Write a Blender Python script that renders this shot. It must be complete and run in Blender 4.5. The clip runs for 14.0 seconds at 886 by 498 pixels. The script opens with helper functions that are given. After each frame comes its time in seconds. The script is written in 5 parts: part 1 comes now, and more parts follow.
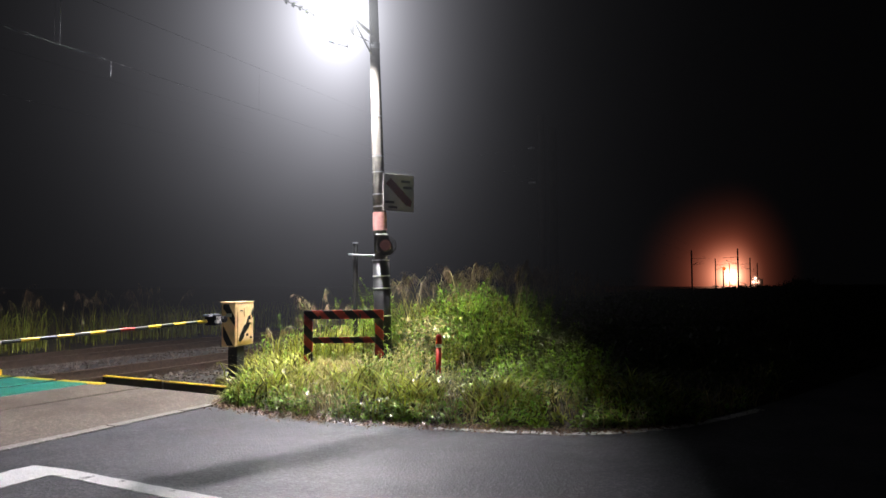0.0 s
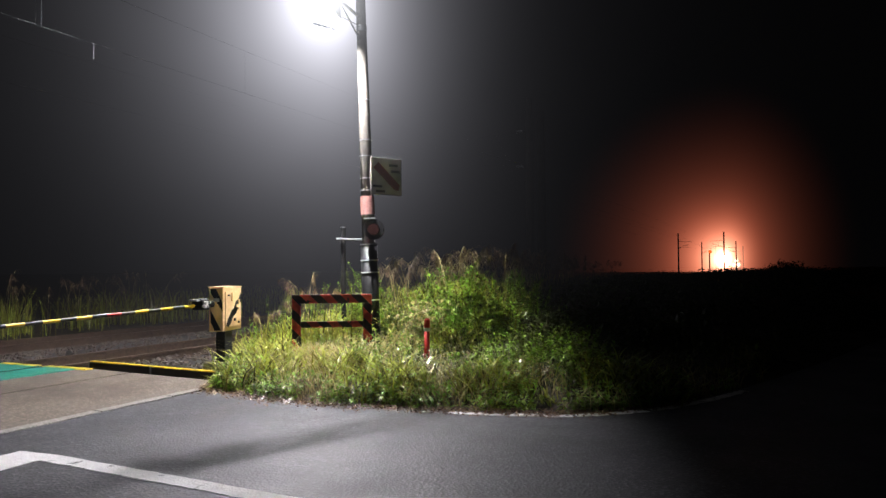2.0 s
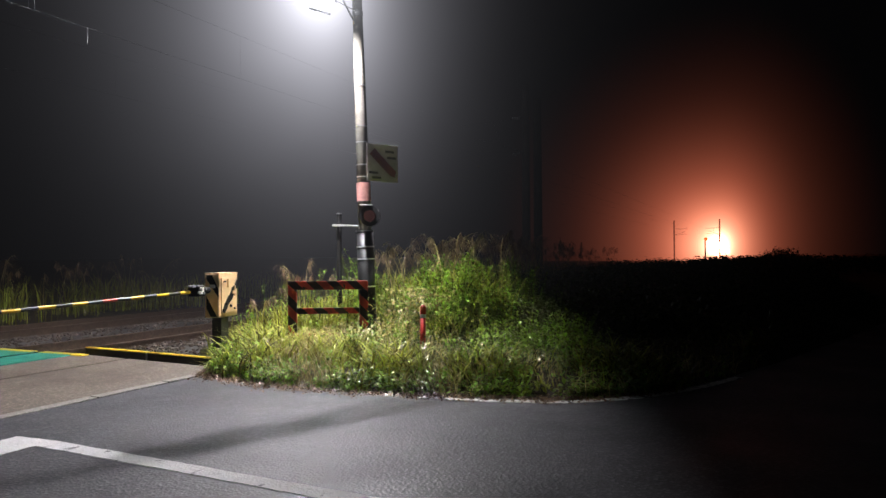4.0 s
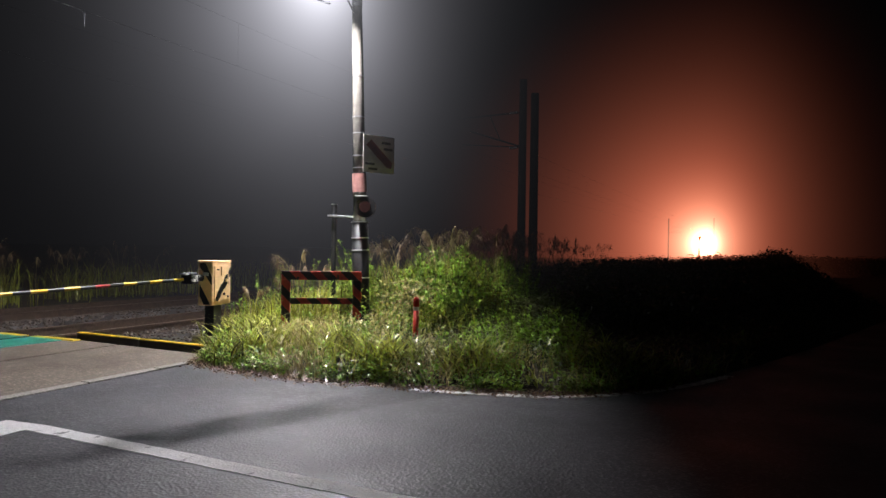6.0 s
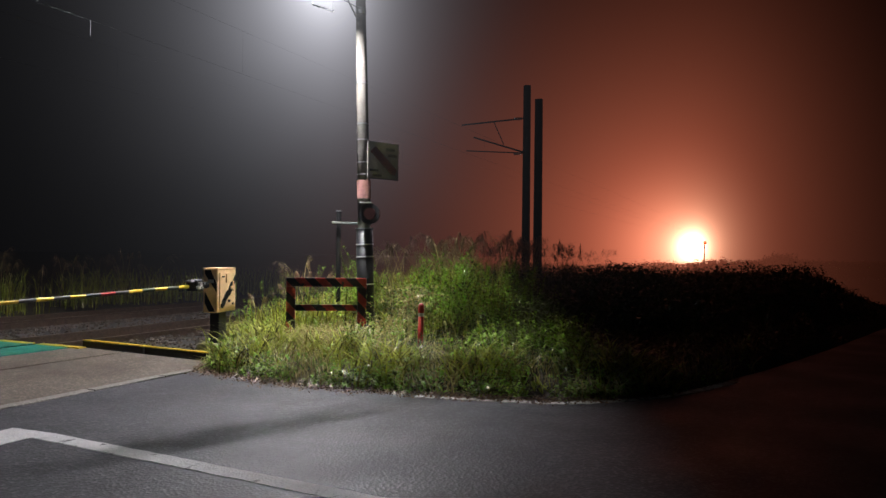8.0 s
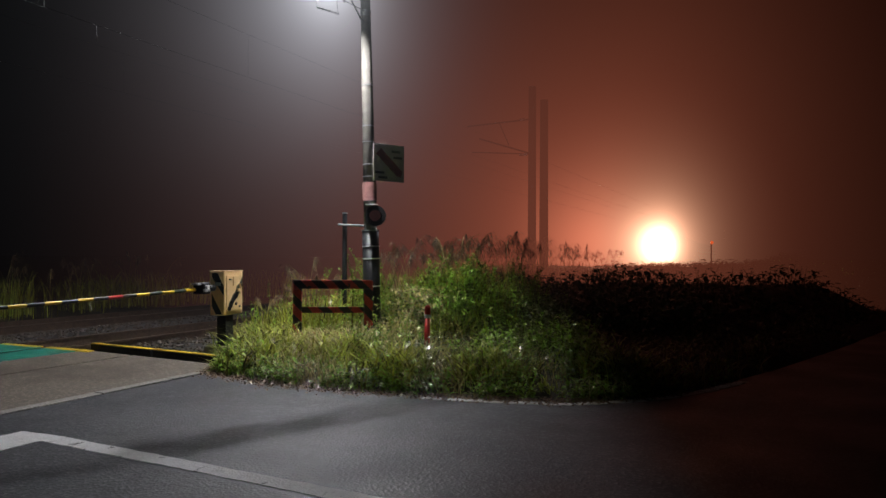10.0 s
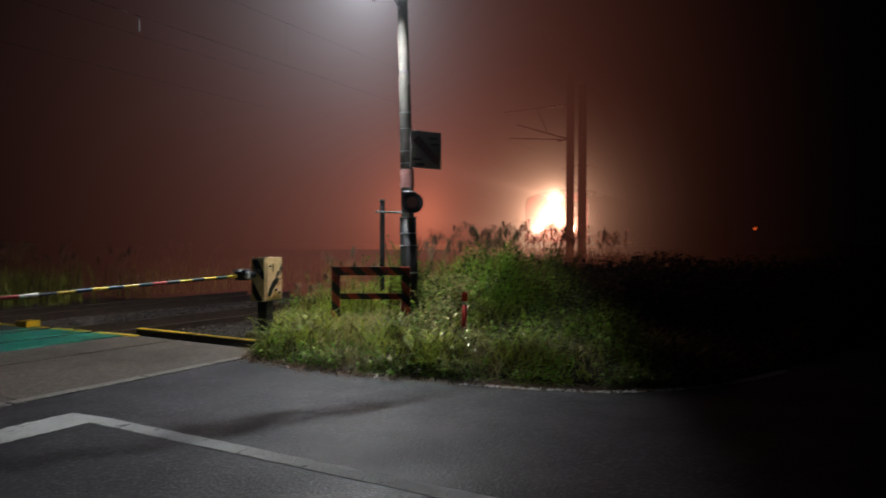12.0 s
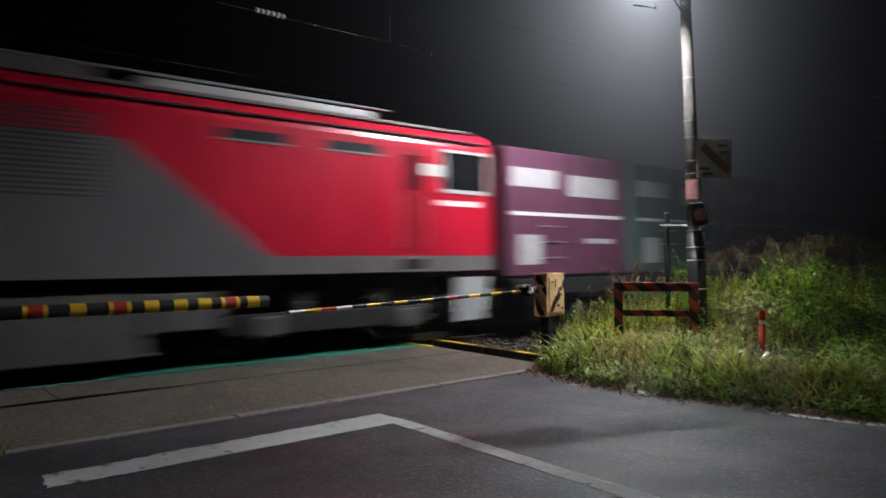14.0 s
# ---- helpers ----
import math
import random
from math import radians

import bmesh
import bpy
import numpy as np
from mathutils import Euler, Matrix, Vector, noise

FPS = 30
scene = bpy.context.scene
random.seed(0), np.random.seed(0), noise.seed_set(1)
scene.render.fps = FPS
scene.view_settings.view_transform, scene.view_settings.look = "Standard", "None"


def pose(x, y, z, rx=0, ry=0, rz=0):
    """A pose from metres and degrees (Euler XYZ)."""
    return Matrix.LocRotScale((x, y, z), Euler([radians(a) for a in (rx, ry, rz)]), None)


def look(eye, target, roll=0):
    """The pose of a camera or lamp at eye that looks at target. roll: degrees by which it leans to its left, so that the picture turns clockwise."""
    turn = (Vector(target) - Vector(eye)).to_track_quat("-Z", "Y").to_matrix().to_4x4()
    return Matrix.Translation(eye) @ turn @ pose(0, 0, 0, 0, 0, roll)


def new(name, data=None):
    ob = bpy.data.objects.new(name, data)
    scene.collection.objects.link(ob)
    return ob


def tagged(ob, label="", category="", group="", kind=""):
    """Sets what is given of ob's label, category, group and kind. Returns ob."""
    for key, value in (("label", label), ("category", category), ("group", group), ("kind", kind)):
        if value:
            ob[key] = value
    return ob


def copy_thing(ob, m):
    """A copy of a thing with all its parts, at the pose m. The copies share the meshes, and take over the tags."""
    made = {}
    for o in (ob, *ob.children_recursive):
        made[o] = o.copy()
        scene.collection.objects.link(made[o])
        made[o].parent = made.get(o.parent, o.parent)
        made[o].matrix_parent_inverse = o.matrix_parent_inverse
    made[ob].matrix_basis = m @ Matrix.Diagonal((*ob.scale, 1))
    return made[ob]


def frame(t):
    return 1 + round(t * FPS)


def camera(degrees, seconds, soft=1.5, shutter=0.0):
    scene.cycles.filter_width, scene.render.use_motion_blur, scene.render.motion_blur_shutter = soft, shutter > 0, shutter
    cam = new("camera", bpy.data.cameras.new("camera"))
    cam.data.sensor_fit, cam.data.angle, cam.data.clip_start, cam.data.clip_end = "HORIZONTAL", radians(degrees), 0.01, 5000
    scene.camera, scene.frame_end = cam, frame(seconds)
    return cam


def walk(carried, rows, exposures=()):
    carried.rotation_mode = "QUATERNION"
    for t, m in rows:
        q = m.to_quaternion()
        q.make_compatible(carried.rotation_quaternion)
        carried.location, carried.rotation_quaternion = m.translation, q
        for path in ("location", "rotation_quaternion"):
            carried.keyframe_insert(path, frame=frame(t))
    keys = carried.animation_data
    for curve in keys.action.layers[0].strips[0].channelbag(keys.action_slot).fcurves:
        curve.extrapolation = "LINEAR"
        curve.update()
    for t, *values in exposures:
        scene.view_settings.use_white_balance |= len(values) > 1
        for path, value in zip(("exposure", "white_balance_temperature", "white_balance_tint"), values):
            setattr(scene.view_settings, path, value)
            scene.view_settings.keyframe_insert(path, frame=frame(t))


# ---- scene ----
EYE = 1.45
cam = camera(62.8, 14.0, soft=1.5, shutter=0.6)
PATH = [(0.0, pose(0, 0, EYE, 92.87, 0.33, 1.44)),
        (0.5, pose(0, 0, EYE, 93.81, 0.39, 1.16)),
        (1.0, pose(0, 0, EYE, 93.01, 0.39, 0.79)),
        (1.5, pose(0, 0, EYE, 92.07, 0.53, 0.64)),
        (2.0, pose(0, 0, EYE, 91.60, 0.52, 0.50)),
        (4.5, pose(0, 0, EYE, 90.42, 0.25, 0.02)),
        (5.0, pose(0, 0, EYE, 90.29, -0.25, -0.15)),
        (5.5, pose(0, 0, EYE, 90.03, -0.55, -0.14)),
        (6.0, pose(0, 0, EYE, 89.99, -0.86, -0.24)),
        (6.5, pose(0, 0, EYE, 90.18, -1.04, -0.30)),
        (7.0, pose(0, 0, EYE, 90.50, -0.77, -0.17)),
        (7.5, pose(0, 0, EYE, 90.58, -0.55, -0.00)),
        (8.0, pose(0, 0, EYE, 90.47, -0.61, 0.12)),
        (10.5, pose(0, 0, EYE, 90.60, -0.17, 0.77)),
        (11.0, pose(0, 0, EYE, 90.49, -0.31, 1.10)),
        (11.5, pose(0, 0, EYE, 90.29, -0.16, 1.37)),
        (12.0, pose(0, 0, EYE, 89.53, -0.20, 3.54)),
        (12.1, pose(0, 0, EYE, 89.32, -0.22, 4.47)),
        (12.3, pose(0, 0, EYE, 89.10, -0.37, 7.70)),
        (12.5, pose(0, 0, EYE, 88.93, -0.27, 11.45)),
        (12.6, pose(0, 0, EYE, 88.75, -0.10, 13.50)),
        (12.7, pose(0, 0, EYE, 88.67, -0.28, 15.60)),
        (12.8, pose(0, 0, EYE, 88.62, -0.68, 17.31)),
        (12.9, pose(0, 0, EYE, 88.60, -0.38, 18.65)),
        (13.0, pose(0, 0, EYE, 88.74, -0.35, 20.33)),
        (13.1, pose(0, 0, EYE, 88.97, -0.31, 21.60)),
        (13.2, pose(0, 0, EYE, 89.45, -0.27, 22.56)),
        (13.3, pose(0, 0, EYE, 89.83, -0.25, 23.17)),
        (13.4, pose(0, 0, EYE, 90.11, 0.02, 23.99)),
        (13.5, pose(0, 0, EYE, 90.24, 0.21, 24.89)),
        (13.6, pose(0, 0, EYE, 90.33, 0.43, 25.30)),
        (13.7, pose(0, 0, EYE, 90.41, 0.38, 25.17)),
        (13.8, pose(0, 0, EYE, 90.55, 0.32, 25.00)),
        (13.9, pose(0, 0, EYE, 90.61, 0.37, 25.08)),
        (14.0, pose(0, 0, EYE, 90.82, 0.46, 25.49))]
walk(cam, PATH, exposures=[(0.0, 0.0, 6500, 11), (2.0, -0.1, 6500, 11), (5.0, -0.4, 6500, 11), (8.0, -0.9, 6500, 10), (11.0, -1.7, 6300, 5), (12.0, -1.8, 6250, 4), (12.5, -1.7, 6250, 4), (13.0, -1.8, 6250, 5), (13.3, -1.55, 6250, 5), (14.0, -1.45, 6250, 6)])

# the track runs along u (away from the eye), w counts across it; TRK turns (u, w, z) into the world
PSI = 23.74
TRK = pose(0, 0, 0, 0, 0, 90 - PSI)
TRACK_W = 10.46


def uw(u, w, z=0.0):
    return TRK @ Vector((u, w, z))


def put(ob, u, w, z=0.0, turn=0.0):
    ob.matrix_basis = TRK @ pose(u, w, z, 0, 0, turn)
    return ob


# ---- even, nearly black night sky; the street lamp's place ----
LAMP = Vector((-1.90, 11.20, 5.76))
world = bpy.data.worlds.new("night_glow")
scene.world = world
world.use_nodes = True
wn, wl = world.node_tree.nodes, world.node_tree.links
wn.clear()


bg = wn.new("ShaderNodeBackground")
bg.inputs[0].default_value, bg.inputs[1].default_value = (0.92, 0.90, 1.0, 1), 0.0012
wout = wn.new("ShaderNodeOutputWorld")
wl.new(bg.outputs[0], wout.inputs[0])

# ---- the street lamp's light ----
lamp_data = bpy.data.lights.new("street_lamp_light", "SPOT")
lamp_data.energy, lamp_data.color, lamp_data.shadow_soft_size = 5000, (0.98, 0.96, 1.0), 0.016
lamp_data.spot_size, lamp_data.spot_blend = radians(146), 0.75
lamp_light = new("street_lamp_light", lamp_data)
lamp_light.matrix_basis = look(LAMP + Vector((0, 0, -0.05)), LAMP + TRK.to_3x3() @ Vector((-1.2, 1.9, -5.0)))

scene.cycles.transparent_max_bounces = 64


# ---- materials ----
def material(name, color, rough=0.6, metal=0.0, vary=0.25, scale=6.0, bump=0.0, bump_scale=60.0, color2=None, emit=None, coat=0.0, island=0.0, spec=0.5):
    m = bpy.data.materials.new(name)
    m.use_nodes = True
    n, l = m.node_tree.nodes, m.node_tree.links
    p = n["Principled BSDF"]
    p.inputs["Roughness"].default_value, p.inputs["Metallic"].default_value = rough, metal
    p.inputs["Coat Weight"].default_value, p.inputs["Specular IOR Level"].default_value = coat, spec
    t = n.new("ShaderNodeTexCoord")
    nz = n.new("ShaderNodeTexNoise")
    nz.inputs["Scale"].default_value, nz.inputs["Detail"].default_value, nz.inputs["Roughness"].default_value = scale, 6, 0.65
    l.new(t.outputs["Object"], nz.inputs["Vector"])
    mix = n.new("ShaderNodeMix")
    mix.data_type = "RGBA"
    c2 = color2 or tuple(c * (1 - vary) for c in color)
    mix.inputs[6].default_value, mix.inputs[7].default_value = (*c2, 1), (*[min(1, c * (1 + vary * 0.6)) for c in color], 1)
    ramp = n.new("ShaderNodeMapRange")
    ramp.inputs[1].default_value, ramp.inputs[2].default_value = 0.3, 0.7
    l.new(nz.outputs[0], ramp.inputs[0])
    l.new(ramp.outputs[0], mix.inputs[0])
    out = mix.outputs[2]
    if island:
        g = n.new("ShaderNodeNewGeometry")
        hs = n.new("ShaderNodeHueSaturation")
        mr = n.new("ShaderNodeMapRange")
        mr.inputs[3].default_value, mr.inputs[4].default_value = 1 - island, 1 + island
        l.new(g.outputs["Random Per Island"], mr.inputs[0])
        l.new(mr.outputs[0], hs.inputs["Value"])
        mh = n.new("ShaderNodeMapRange")
        mh.inputs[3].default_value, mh.inputs[4].default_value = 0.5 - island * 0.06, 0.5 + island * 0.03
        l.new(g.outputs["Random Per Island"], mh.inputs[0])
        l.new(mh.outputs[0], hs.inputs["Hue"])
        l.new(out, hs.inputs["Color"])
        out = hs.outputs[0]
    l.new(out, p.inputs["Base Color"])
    if bump:
        bn = n.new("ShaderNodeTexNoise")
        bn.inputs["Scale"].default_value, bn.inputs["Detail"].default_value = bump_scale, 4
        l.new(t.outputs["Object"], bn.inputs["Vector"])
        b = n.new("ShaderNodeBump")
        b.inputs["Strength"].default_value, b.inputs["Distance"].default_value = bump, 0.02
        l.new(bn.outputs[0], b.inputs["Height"])
        l.new(b.outputs[0], p.inputs["Normal"])
    if emit:
        p.inputs["Emission Color"].default_value, p.inputs["Emission Strength"].default_value = (*emit[0], 1), emit[1]
    return m


def foliage(name, color, vary=0.4, island=0.5, through_leaf=0.42, scale=2.0):
    """Leaf or blade: a dull face, and as much light coming through from behind."""
    m = material(name, color, 0.30, vary=vary, scale=scale, island=island, spec=0.5)
    n, l = m.node_tree.nodes, m.node_tree.links
    p = n["Principled BSDF"]
    tl = n.new("ShaderNodeBsdfTranslucent")
    l.new(p.inputs["Base Color"].links[0].from_socket, tl.inputs[0])
    mx = n.new("ShaderNodeMixShader")
    mx.inputs[0].default_value = through_leaf
    l.new(p.outputs[0], mx.inputs[1])
    l.new(tl.outputs[0], mx.inputs[2])
    l.new(mx.outputs[0], n["Material Output"].inputs[0])
    return m


def add_math(m, op, a, b=0.0, c=None):
    n = m.node_tree.nodes.new("ShaderNodeMath")
    n.operation = op
    for i, v in enumerate((a, b) if c is None else (a, b, c)):
        if isinstance(v, (int, float)):
            n.inputs[i].default_value = v
        else:
            m.node_tree.links.new(v, n.inputs[i])
    return n.outputs[0]


def speckled(name, base, grit, stain, rough, wet=0.0):
    """Asphalt or concrete: grit at stone size, patches at metre size, and tracks worn smoother."""
    m = bpy.data.materials.new(name)
    m.use_nodes = True
    n, l = m.node_tree.nodes, m.node_tree.links
    p = n["Principled BSDF"]
    t = n.new("ShaderNodeTexCoord")

    def noise_at(scale, detail=4):
        z = n.new("ShaderNodeTexNoise")
        z.inputs["Scale"].default_value, z.inputs["Detail"].default_value = scale, detail
        l.new(t.outputs["Object"], z.inputs["Vector"])
        return z.outputs[0]

    def blend(f, a, b, lo, hi):
        r = n.new("ShaderNodeMapRange")
        r.inputs[1].default_value, r.inputs[2].default_value = lo, hi
        l.new(f, r.inputs[0])
        x = n.new("ShaderNodeMix")
        x.data_type = "RGBA"
        l.new(r.outputs[0], x.inputs[0])
        for i, v in ((6, a), (7, b)):
            if isinstance(v, tuple):
                x.inputs[i].default_value = (*v, 1)
            else:
                l.new(v, x.inputs[i])
        return x.outputs[2]

    vor = n.new("ShaderNodeTexVoronoi")
    vor.inputs["Scale"].default_value = 48
    l.new(t.outputs["Object"], vor.inputs["Vector"])
    c = blend(vor.outputs["Color"], base, grit, 0.55, 1.0)
    c = blend(noise_at(0.55, 6), c, stain, 0.52, 0.80)
    c = blend(noise_at(9, 8), c, tuple(v * 0.72 for v in base), 0.5, 0.95)
    l.new(c, p.inputs["Base Color"])
    r = n.new("ShaderNodeMapRange")
    r.inputs[1].default_value, r.inputs[2].default_value = 0.35, 0.65
    r.inputs[3].default_value, r.inputs[4].default_value = rough - wet, rough
    l.new(noise_at(1.1, 3), r.inputs[0])
    l.new(r.outputs[0], p.inputs["Roughness"])
    b = n.new("ShaderNodeBump")
    b.inputs["Strength"].default_value, b.inputs["Distance"].default_value = 0.55, 0.006
    l.new(vor.outputs["Distance"], b.inputs["Height"])
    l.new(b.outputs[0], p.inputs["Normal"])
    return m


def striped(name, c1, c2, period, axis, rough=0.45, slant=0.0, chip=0.0, rust=(0.05, 0.03, 0.02)):
    """Paint in diagonal or cross bands along one axis, a little chipped."""
    m = material(name, c1, rough)
    n, l = m.node_tree.nodes, m.node_tree.links
    t = n.new("ShaderNodeTexCoord")
    sp = n.new("ShaderNodeSeparateXYZ")
    l.new(t.outputs["Object"], sp.inputs[0])
    s = add_math(m, "ADD", sp.outputs[axis], add_math(m, "MULTIPLY", sp.outputs[2], slant))
    band = add_math(m, "GREATER_THAN", add_math(m, "FRACT", add_math(m, "DIVIDE", s, period)), 0.5)
    x = n.new("ShaderNodeMix")
    x.data_type = "RGBA"
    l.new(band, x.inputs[0])
    x.inputs[6].default_value, x.inputs[7].default_value = (*c1, 1), (*c2, 1)
    nz = n.new("ShaderNodeTexNoise")
    nz.inputs["Scale"].default_value, nz.inputs["Detail"].default_value = 14, 8
    l.new(t.outputs["Object"], nz.inputs["Vector"])
    ch = add_math(m, "GREATER_THAN", nz.outputs[0], 1.0 - chip)
    y = n.new("ShaderNodeMix")
    y.data_type = "RGBA"
    l.new(ch, y.inputs[0])
    l.new(x.outputs[2], y.inputs[6])
    y.inputs[7].default_value = (*rust, 1)
    l.new(y.outputs[2], n["Principled BSDF"].inputs["Base Color"])
    return m


def worn_paint(name, color, under, cover):
    """Road paint: broken where the wear is deep, over the surface it was laid on."""
    m = speckled(name, color, tuple(min(1, c * 1.15) for c in color), tuple(c * 0.8 for c in color), 0.75)
    n, l = m.node_tree.nodes, m.node_tree.links
    p = n["Principled BSDF"]
    old = p.inputs["Base Color"].links[0].from_socket
    t = n.new("ShaderNodeTexCoord")
    nz = n.new("ShaderNodeTexNoise")
    nz.inputs["Scale"].default_value, nz.inputs["Detail"].default_value, nz.inputs["Roughness"].default_value = 5, 10, 0.75
    l.new(t.outputs["Object"], nz.inputs["Vector"])
    r = n.new("ShaderNodeMapRange")
    r.inputs[1].default_value, r.inputs[2].default_value = cover - 0.02, cover + 0.03
    l.new(nz.outputs[0], r.inputs[0])
    x = n.new("ShaderNodeMix")
    x.data_type = "RGBA"
    l.new(r.outputs[0], x.inputs[0])
    l.new(old, x.inputs[6])
    x.inputs[7].default_value = (*under, 1)
    l.new(x.outputs[2], p.inputs["Base Color"])
    return m


def glow_emission(name, terms, reach, start, skew=1.0):
    """Glow painted as emission in place of lit mist: clear, thinning with the distance from the part's origin. terms:
    (colour, strength, power).
    """
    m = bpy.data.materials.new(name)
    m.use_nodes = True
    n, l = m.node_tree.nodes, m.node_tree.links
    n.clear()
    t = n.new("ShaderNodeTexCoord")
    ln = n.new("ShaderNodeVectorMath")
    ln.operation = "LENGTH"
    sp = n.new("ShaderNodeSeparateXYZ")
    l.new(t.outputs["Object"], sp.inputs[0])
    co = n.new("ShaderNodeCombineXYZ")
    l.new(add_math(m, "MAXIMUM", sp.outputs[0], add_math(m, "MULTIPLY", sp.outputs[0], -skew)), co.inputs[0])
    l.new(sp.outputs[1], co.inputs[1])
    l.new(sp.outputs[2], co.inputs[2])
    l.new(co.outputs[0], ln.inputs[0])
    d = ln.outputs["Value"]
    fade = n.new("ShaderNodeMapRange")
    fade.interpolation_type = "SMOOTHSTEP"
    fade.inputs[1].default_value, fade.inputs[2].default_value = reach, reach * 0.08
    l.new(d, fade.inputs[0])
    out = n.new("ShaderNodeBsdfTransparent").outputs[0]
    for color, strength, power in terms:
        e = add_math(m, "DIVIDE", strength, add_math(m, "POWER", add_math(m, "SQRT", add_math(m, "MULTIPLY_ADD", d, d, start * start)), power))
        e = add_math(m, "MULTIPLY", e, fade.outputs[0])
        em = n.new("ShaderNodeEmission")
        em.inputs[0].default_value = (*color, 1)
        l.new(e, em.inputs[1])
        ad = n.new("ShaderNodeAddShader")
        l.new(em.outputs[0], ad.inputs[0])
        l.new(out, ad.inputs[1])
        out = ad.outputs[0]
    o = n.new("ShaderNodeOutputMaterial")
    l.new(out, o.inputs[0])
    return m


def lamp_glow_sheet(name, share):
    """The street lamp's glow in mist, painted as emission: clear, thinning sideways and downwards from the lamp's line.
    """
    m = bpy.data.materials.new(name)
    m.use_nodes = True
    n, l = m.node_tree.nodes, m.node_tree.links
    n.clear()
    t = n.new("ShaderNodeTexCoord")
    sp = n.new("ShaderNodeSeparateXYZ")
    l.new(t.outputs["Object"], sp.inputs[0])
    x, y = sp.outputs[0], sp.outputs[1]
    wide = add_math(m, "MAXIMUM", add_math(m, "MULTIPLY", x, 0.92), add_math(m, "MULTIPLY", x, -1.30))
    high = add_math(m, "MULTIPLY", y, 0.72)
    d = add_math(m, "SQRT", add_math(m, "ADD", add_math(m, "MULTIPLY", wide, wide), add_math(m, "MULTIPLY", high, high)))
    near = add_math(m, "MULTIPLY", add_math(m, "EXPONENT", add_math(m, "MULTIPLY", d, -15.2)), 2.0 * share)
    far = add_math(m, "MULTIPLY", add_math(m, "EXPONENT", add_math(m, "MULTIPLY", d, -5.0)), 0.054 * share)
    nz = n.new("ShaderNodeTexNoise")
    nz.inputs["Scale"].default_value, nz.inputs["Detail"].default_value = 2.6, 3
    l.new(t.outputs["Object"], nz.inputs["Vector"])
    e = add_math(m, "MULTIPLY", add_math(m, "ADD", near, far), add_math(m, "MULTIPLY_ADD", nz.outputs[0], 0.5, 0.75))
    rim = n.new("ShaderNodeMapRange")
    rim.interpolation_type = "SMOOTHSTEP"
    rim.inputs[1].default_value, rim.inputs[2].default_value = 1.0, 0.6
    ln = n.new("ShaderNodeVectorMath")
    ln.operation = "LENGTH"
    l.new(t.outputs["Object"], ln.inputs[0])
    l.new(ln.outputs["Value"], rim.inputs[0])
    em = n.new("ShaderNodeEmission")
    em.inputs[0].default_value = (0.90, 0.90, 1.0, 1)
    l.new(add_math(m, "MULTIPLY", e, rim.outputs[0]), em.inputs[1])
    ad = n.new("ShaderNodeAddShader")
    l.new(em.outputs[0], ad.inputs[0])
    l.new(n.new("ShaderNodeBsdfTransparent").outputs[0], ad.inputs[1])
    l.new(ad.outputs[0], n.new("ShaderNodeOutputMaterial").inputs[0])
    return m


ASPHALT = speckled("asphalt", (0.050, 0.051, 0.056), (0.15, 0.15, 0.16), (0.036, 0.037, 0.040), 0.60, 0.18)
CONCRETE = speckled("slab_concrete", (0.105, 0.086, 0.066), (0.25, 0.21, 0.16), (0.048, 0.036, 0.026), 0.85, 0.1)
EDGE_CONCRETE = speckled("edge_concrete", (0.22, 0.21, 0.19), (0.36, 0.35, 0.32), (0.15, 0.14, 0.12), 0.85)
DARK_DECK = speckled("dark_deck", (0.035, 0.033, 0.032), (0.07, 0.065, 0.06), (0.022, 0.020, 0.019), 0.85)
SOIL = material("soil", (0.055, 0.042, 0.026), 0.95, vary=0.5, scale=3, bump=0.8, bump_scale=9)
GREEN_RUBBER = material("green_panel", (0.012, 0.19, 0.135), 0.6, vary=0.35, scale=3, bump=0.25, bump_scale=120, color2=(0.012, 0.12, 0.09))
WHITE_LINE = worn_paint("white_road_paint", (0.62, 0.62, 0.61), (0.10, 0.10, 0.10), 0.60)
OLD_LINE = worn_paint("old_road_paint", (0.72, 0.72, 0.70), (0.10, 0.10, 0.10), 0.57)
YELLOW_LINE = worn_paint("yellow_road_paint", (0.60, 0.40, 0.02), (0.10, 0.08, 0.05), 0.60)
YELLOW = material("yellow_paint", (0.70, 0.45, 0.015), 0.45, vary=0.2, scale=9)
BLACK = material("black_paint", (0.012, 0.012, 0.013), 0.5, vary=0.3)
WHITE = material("white_paint", (0.78, 0.78, 0.76), 0.5, vary=0.12, scale=8)
LITTER = foliage("leaf_litter", (0.20, 0.12, 0.06), 0.4, 0.5, 0.1)
SIGN_FACE = material("faded_sign_face", (0.50, 0.47, 0.47), 0.6, vary=0.2)
PLATE_WHITE = material("plate_white", (0.50, 0.50, 0.51), 0.5, vary=0.15)
RED_PAINT = material("red_paint", (0.42, 0.025, 0.018), 0.42, vary=0.3, scale=8, bump=0.1)
ORANGE_BOX = material("orange_cream_paint", (0.86, 0.59, 0.31), 0.45, vary=0.12, scale=7, bump=0.05)
STEEL = material("galvanised_steel", (0.42, 0.43, 0.44), 0.4, metal=0.8, vary=0.25, scale=12)
DARK_STEEL = material("dark_steel", (0.03, 0.03, 0.032), 0.55, metal=0.4, vary=0.3)
RUST = material("rusty_steel", (0.055, 0.034, 0.022), 0.75, metal=0.3, vary=0.5, scale=15, bump=0.3)
RAIL_TOP = material("rail_steel", (0.35, 0.33, 0.31), 0.25, metal=1.0, vary=0.2)
